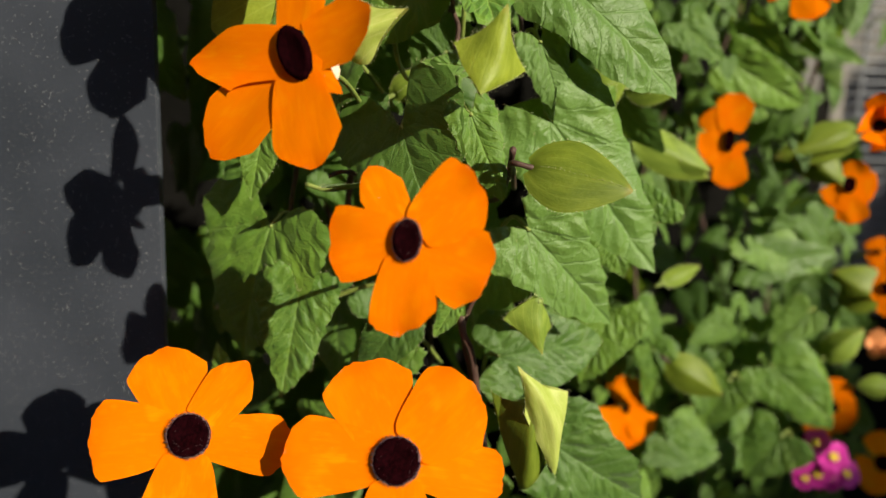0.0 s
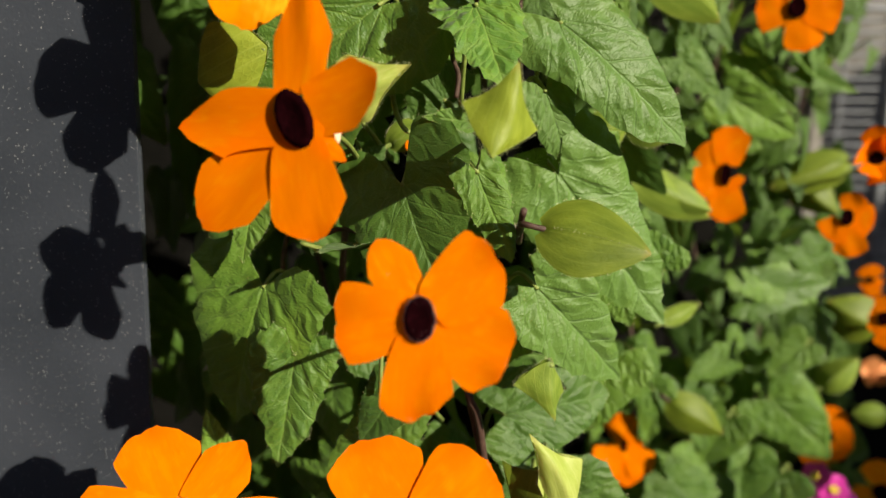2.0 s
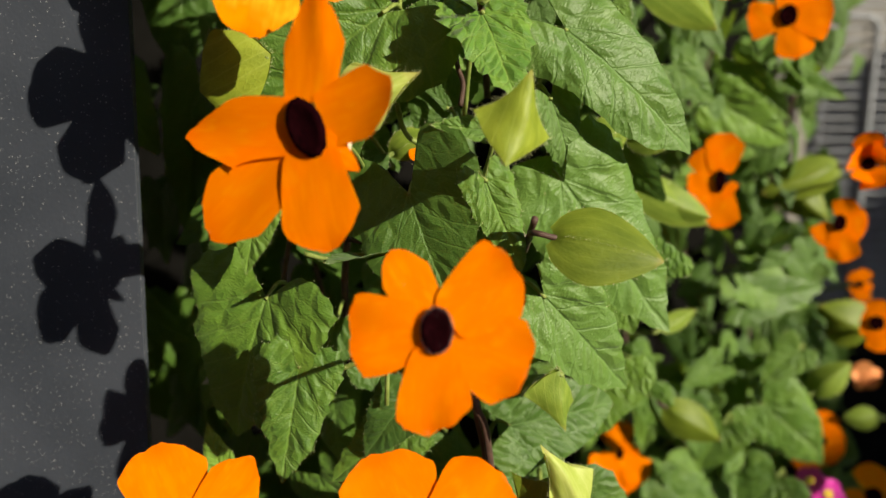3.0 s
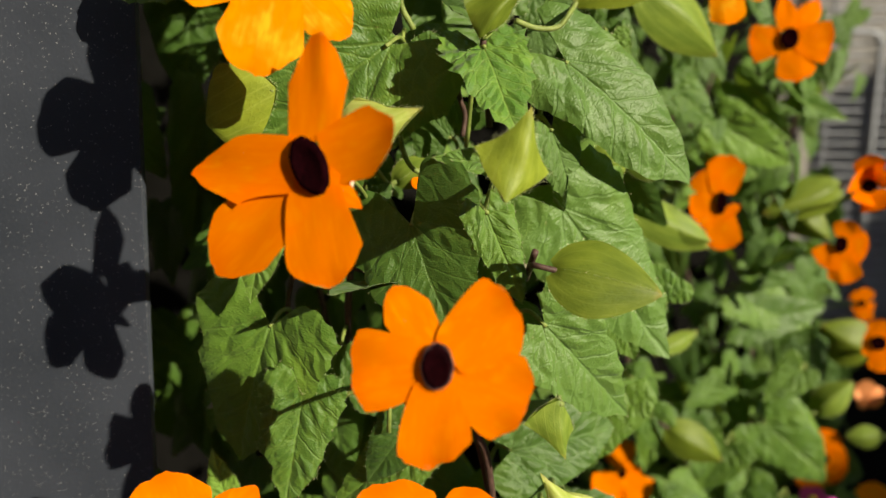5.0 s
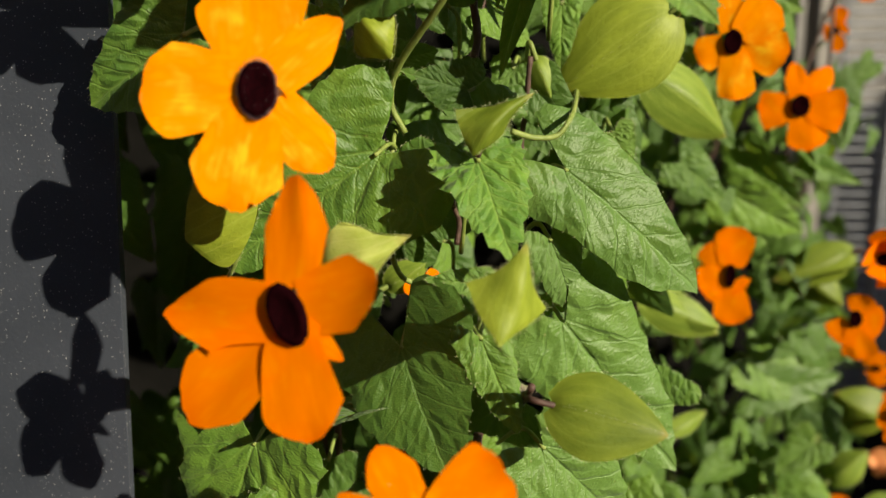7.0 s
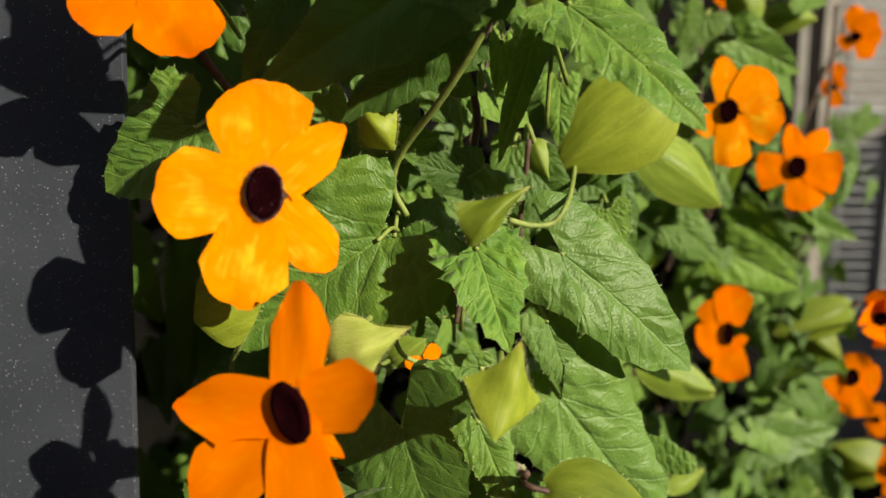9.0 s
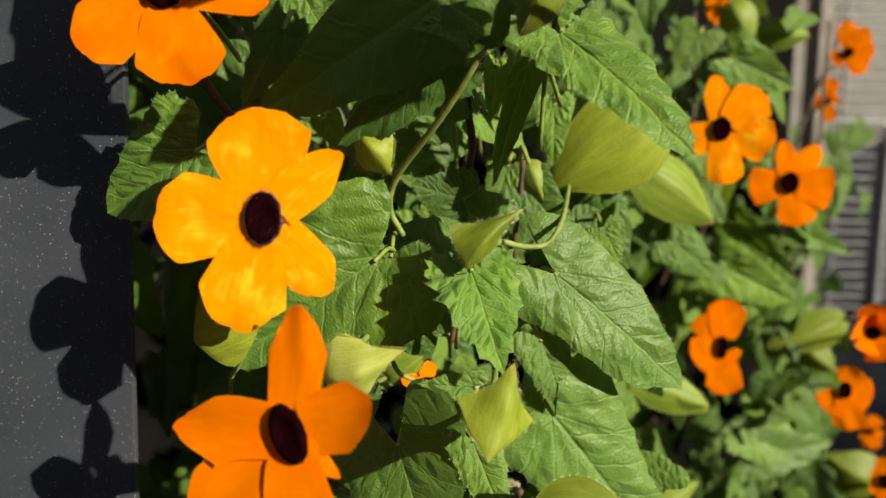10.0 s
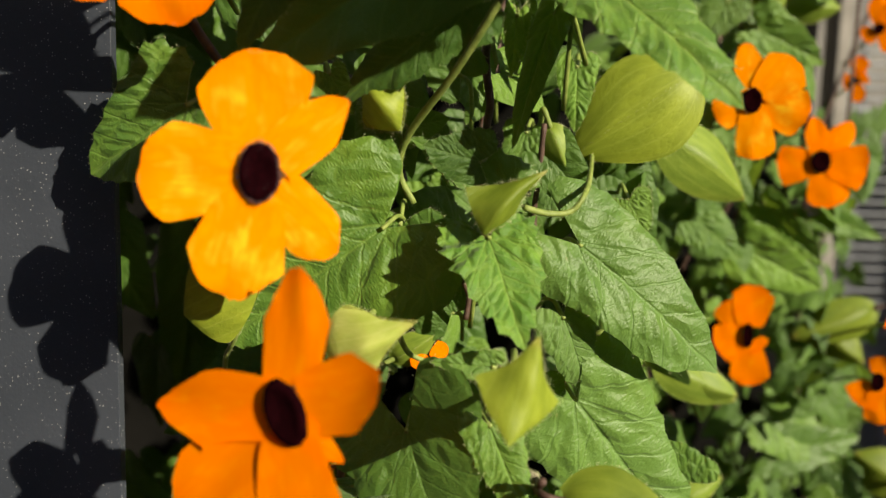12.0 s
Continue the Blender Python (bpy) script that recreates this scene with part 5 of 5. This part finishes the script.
flower((0.1948, 0.3920, 0.7759), (0.000, -0.707, 0.707), 0.0022, ((-8, 0.0071, 0.0083, 0, 0.72, 0, 0, 0.9), (-94, 0.0075, 0.0078, 0, 0.72, 0, 0, 0.9), (-154, 0.0082, 0.0073, 0, 0.72, 0, 0, 0.9), (127, 0.0068, 0.0090, 0, 0.72, 0, 0, 0.9), (55, 0.0085, 0.0071, 0, 0.72, 0, 0, 0.9)), material=MAGENTA, eye_skin=YELLOW, name="magenta_flower", label="small magenta flower with yellow centre low among the leaves", group="small magenta flowers")
flower((0.1806, 0.3920, 0.7746), (-0.300, -0.649, 0.699), 0.0022, ((4, 0.0068, 0.0083, 0, 0.72, 0, 0, 0.9), (-75, 0.0076, 0.0074, 0, 0.72, 0, 0, 0.9), (-139, 0.0076, 0.0076, 0, 0.72, 0, 0, 0.9), (142, 0.0070, 0.0083, 0, 0.72, 0, 0, 0.9), (73, 0.0081, 0.0072, 0, 0.72, 0, 0, 0.9)), material=MAGENTA, eye_skin=YELLOW, name="magenta_flower", label="small magenta flower with yellow centre low among the leaves", group="small magenta flowers")
flower((0.1877, 0.3920, 0.7729), (-0.597, -0.398, 0.697), 0.0020, ((18, 0.0068, 0.0078, 0, 0.72, 0, 0, 0.9), (-52, 0.0075, 0.0071, 0, 0.72, 0, 0, 0.9), (-122, 0.0069, 0.0079, 0, 0.72, 0, 0, 0.9), (161, 0.0074, 0.0075, 0, 0.72, 0, 0, 0.9), (95, 0.0073, 0.0074, 0, 0.72, 0, 0, 0.9)), material=MAGENTA, eye_skin=YELLOW, name="magenta_flower", label="small magenta flower with yellow centre low among the leaves", group="small magenta flowers")
flower((0.1745, 0.3920, 0.7723), (-0.309, -0.722, 0.619), 0.0018, ((3, 0.0058, 0.0068, 0, 0.72, 0, 0, 0.9), (-76, 0.0063, 0.0063, 0, 0.72, 0, 0, 0.9), (-140, 0.0064, 0.0063, 0, 0.72, 0, 0, 0.9), (142, 0.0059, 0.0069, 0, 0.72, 0, 0, 0.9), (72, 0.0067, 0.0061, 0, 0.72, 0, 0, 0.9)), material=MAGENTA, eye_skin=YELLOW, name="magenta_flower", label="small magenta flower with yellow centre low among the leaves", group="small magenta flowers")


# ---- foliage behind and around ----
def leaf_set(count, seed, per_side, rings):
    rng = random.Random(seed)
    made = []
    for k in range(count):
        bm = leaf_bmesh(1.0, rng.uniform(0.72, 0.98), seed + k, rng.uniform(0.2, 1.0), rng.uniform(0.8, 1.1), 1.4, per_side, rings, 0.2, 0.25)
        me = bpy.data.meshes.new("leaf")
        for f in bm.faces:
            f.smooth = True
        bm.to_mesh(me)
        bm.free()
        made.append(me)
    return made


BLOOMS = [ob.matrix_world.translation.copy() for ob in bpy.data.objects if ob.name.startswith(("flower", "magenta_flower")) and ob.parent is None]
OPEN_SIDE = Vector((0.01, 0.0, 1.02))


def covers(p, bloom):
    """Whether a leaf at p would hide a bloom from the open side of the bed: leaves part where the blooms push out."""
    if p.y > bloom.y + 0.01:
        return False
    on = OPEN_SIDE.lerp(bloom, p.y / bloom.y)
    return (p - on).length < 0.024


def scatter(vine, meshes, count, seed, spot, size, facing, spread):
    """Leaves strewn through a volume; each is an object of its own on a shared mesh."""
    rng = random.Random(seed)
    done = tries = 0
    while done < count and tries < count * 30:
        tries += 1
        p = spot(rng)
        if p is None or any(covers(p, c) for c in BLOOMS):
            continue
        n = (Vector(facing) + Vector((rng.gauss(0, 1), rng.gauss(0, 1), rng.gauss(0, 1))) * spread).normalized()
        hang = Vector((rng.uniform(-0.8, 0.8), rng.uniform(-0.4, 0.2), -1.0 + rng.uniform(-0.3, 0.8)))
        s = rng.uniform(*size)
        ob = new("leaf", rng.choice(meshes))
        ob.parent = vine
        ob.matrix_world = basis(p, hang, n) @ Matrix.Diagonal((s, s, s, 1))
        done += 1


SETS = {}
for tone in ("plain", "deep", "pale"):
    SETS[tone] = leaf_set(5, 900 + len(SETS) * 50, 16, 6)
    for me in SETS[tone]:
        me.materials.append(LEAF[tone])


def rear_spot(rng):
    x, z, d = rng.uniform(0.045, 0.26), rng.uniform(0.66, 1.17), rng.random() ** 1.3
    front = 0.295 + 0.85 * (x - 0.05) + 0.02 * noise.noise(Vector((x * 20, z * 20, 0)))
    y = front + 0.02 + 0.11 * d
    edge = 0.150 + 0.45 * (y - 0.35) + 0.10 * max(0.0, 0.93 - z) + 0.02 * noise.noise(Vector((z * 14, y * 9, 4)))
    hollow = ((x - 0.105) / 0.030) ** 2 + ((z - 0.895) / 0.045) ** 2 < 1 and y < 0.41
    return None if x > edge or hollow or (z > 1.045 and x > 0.160) else Vector((x, y, z))


def back_spot(rng):
    x, z = rng.uniform(0.03, 0.25), rng.uniform(0.62, 1.2)
    y = rng.uniform(0.42, 0.54)
    return None if x > 0.150 + 0.45 * (y - 0.35) + 0.10 * max(0.0, 0.93 - z) or (z > 1.045 and x > 0.165) else Vector((x, y, z))


def mid_spot(rng):
    p = Vector((rng.uniform(-0.075, 0.060), rng.uniform(0.258, 0.31), rng.uniform(0.76, 1.15)))
    return None if p.x > 0.03 and (p.y < 0.285 or p.z > 1.06) else p


def top_spot(rng):
    return Vector((rng.uniform(-0.09, 0.10), rng.uniform(0.225, 0.28), rng.uniform(1.12, 1.24)))


deep_vine = thing("climbing_vine", "dense green vine foliage in front of the dark shade sheet", "vine")
# the deep share darkens the rear mass in place of its shade
scatter(rear_vine, SETS["plain"] + SETS["deep"], 230, 11, rear_spot, (0.010, 0.023), (0.25, -0.8, 0.5), 0.5)
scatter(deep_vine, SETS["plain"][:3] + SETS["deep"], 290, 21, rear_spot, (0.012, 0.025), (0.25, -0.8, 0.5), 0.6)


def low_spot(rng):
    x, z = rng.uniform(0.06, 0.24), rng.uniform(0.72, 0.92)
    y = 0.40 + 0.3 * (x - 0.05) + rng.uniform(0.0, 0.06)
    return None if x > 0.13 + 0.45 * (0.93 - z) + 0.3 * (y - 0.35) or (z > 0.84 and x < 0.16) else Vector((x, y, z))


scatter(rear_vine, SETS["plain"] + SETS["deep"][:2], 34, 41, low_spot, (0.020, 0.032), (0.35, -0.75, 0.55), 0.35)
back_vine = thing("climbing_vine", "small crowded leaves of the vine against the dark shade sheet", "vine")
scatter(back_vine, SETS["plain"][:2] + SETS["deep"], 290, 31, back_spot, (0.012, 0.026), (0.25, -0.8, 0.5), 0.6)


def gap_spot(rng):
    return Vector((rng.uniform(-0.16, -0.05), rng.uniform(0.295, 0.36), rng.uniform(0.78, 1.14)))


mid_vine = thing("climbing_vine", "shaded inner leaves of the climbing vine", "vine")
# inner leaves are mostly deep toned, shade put into their colour
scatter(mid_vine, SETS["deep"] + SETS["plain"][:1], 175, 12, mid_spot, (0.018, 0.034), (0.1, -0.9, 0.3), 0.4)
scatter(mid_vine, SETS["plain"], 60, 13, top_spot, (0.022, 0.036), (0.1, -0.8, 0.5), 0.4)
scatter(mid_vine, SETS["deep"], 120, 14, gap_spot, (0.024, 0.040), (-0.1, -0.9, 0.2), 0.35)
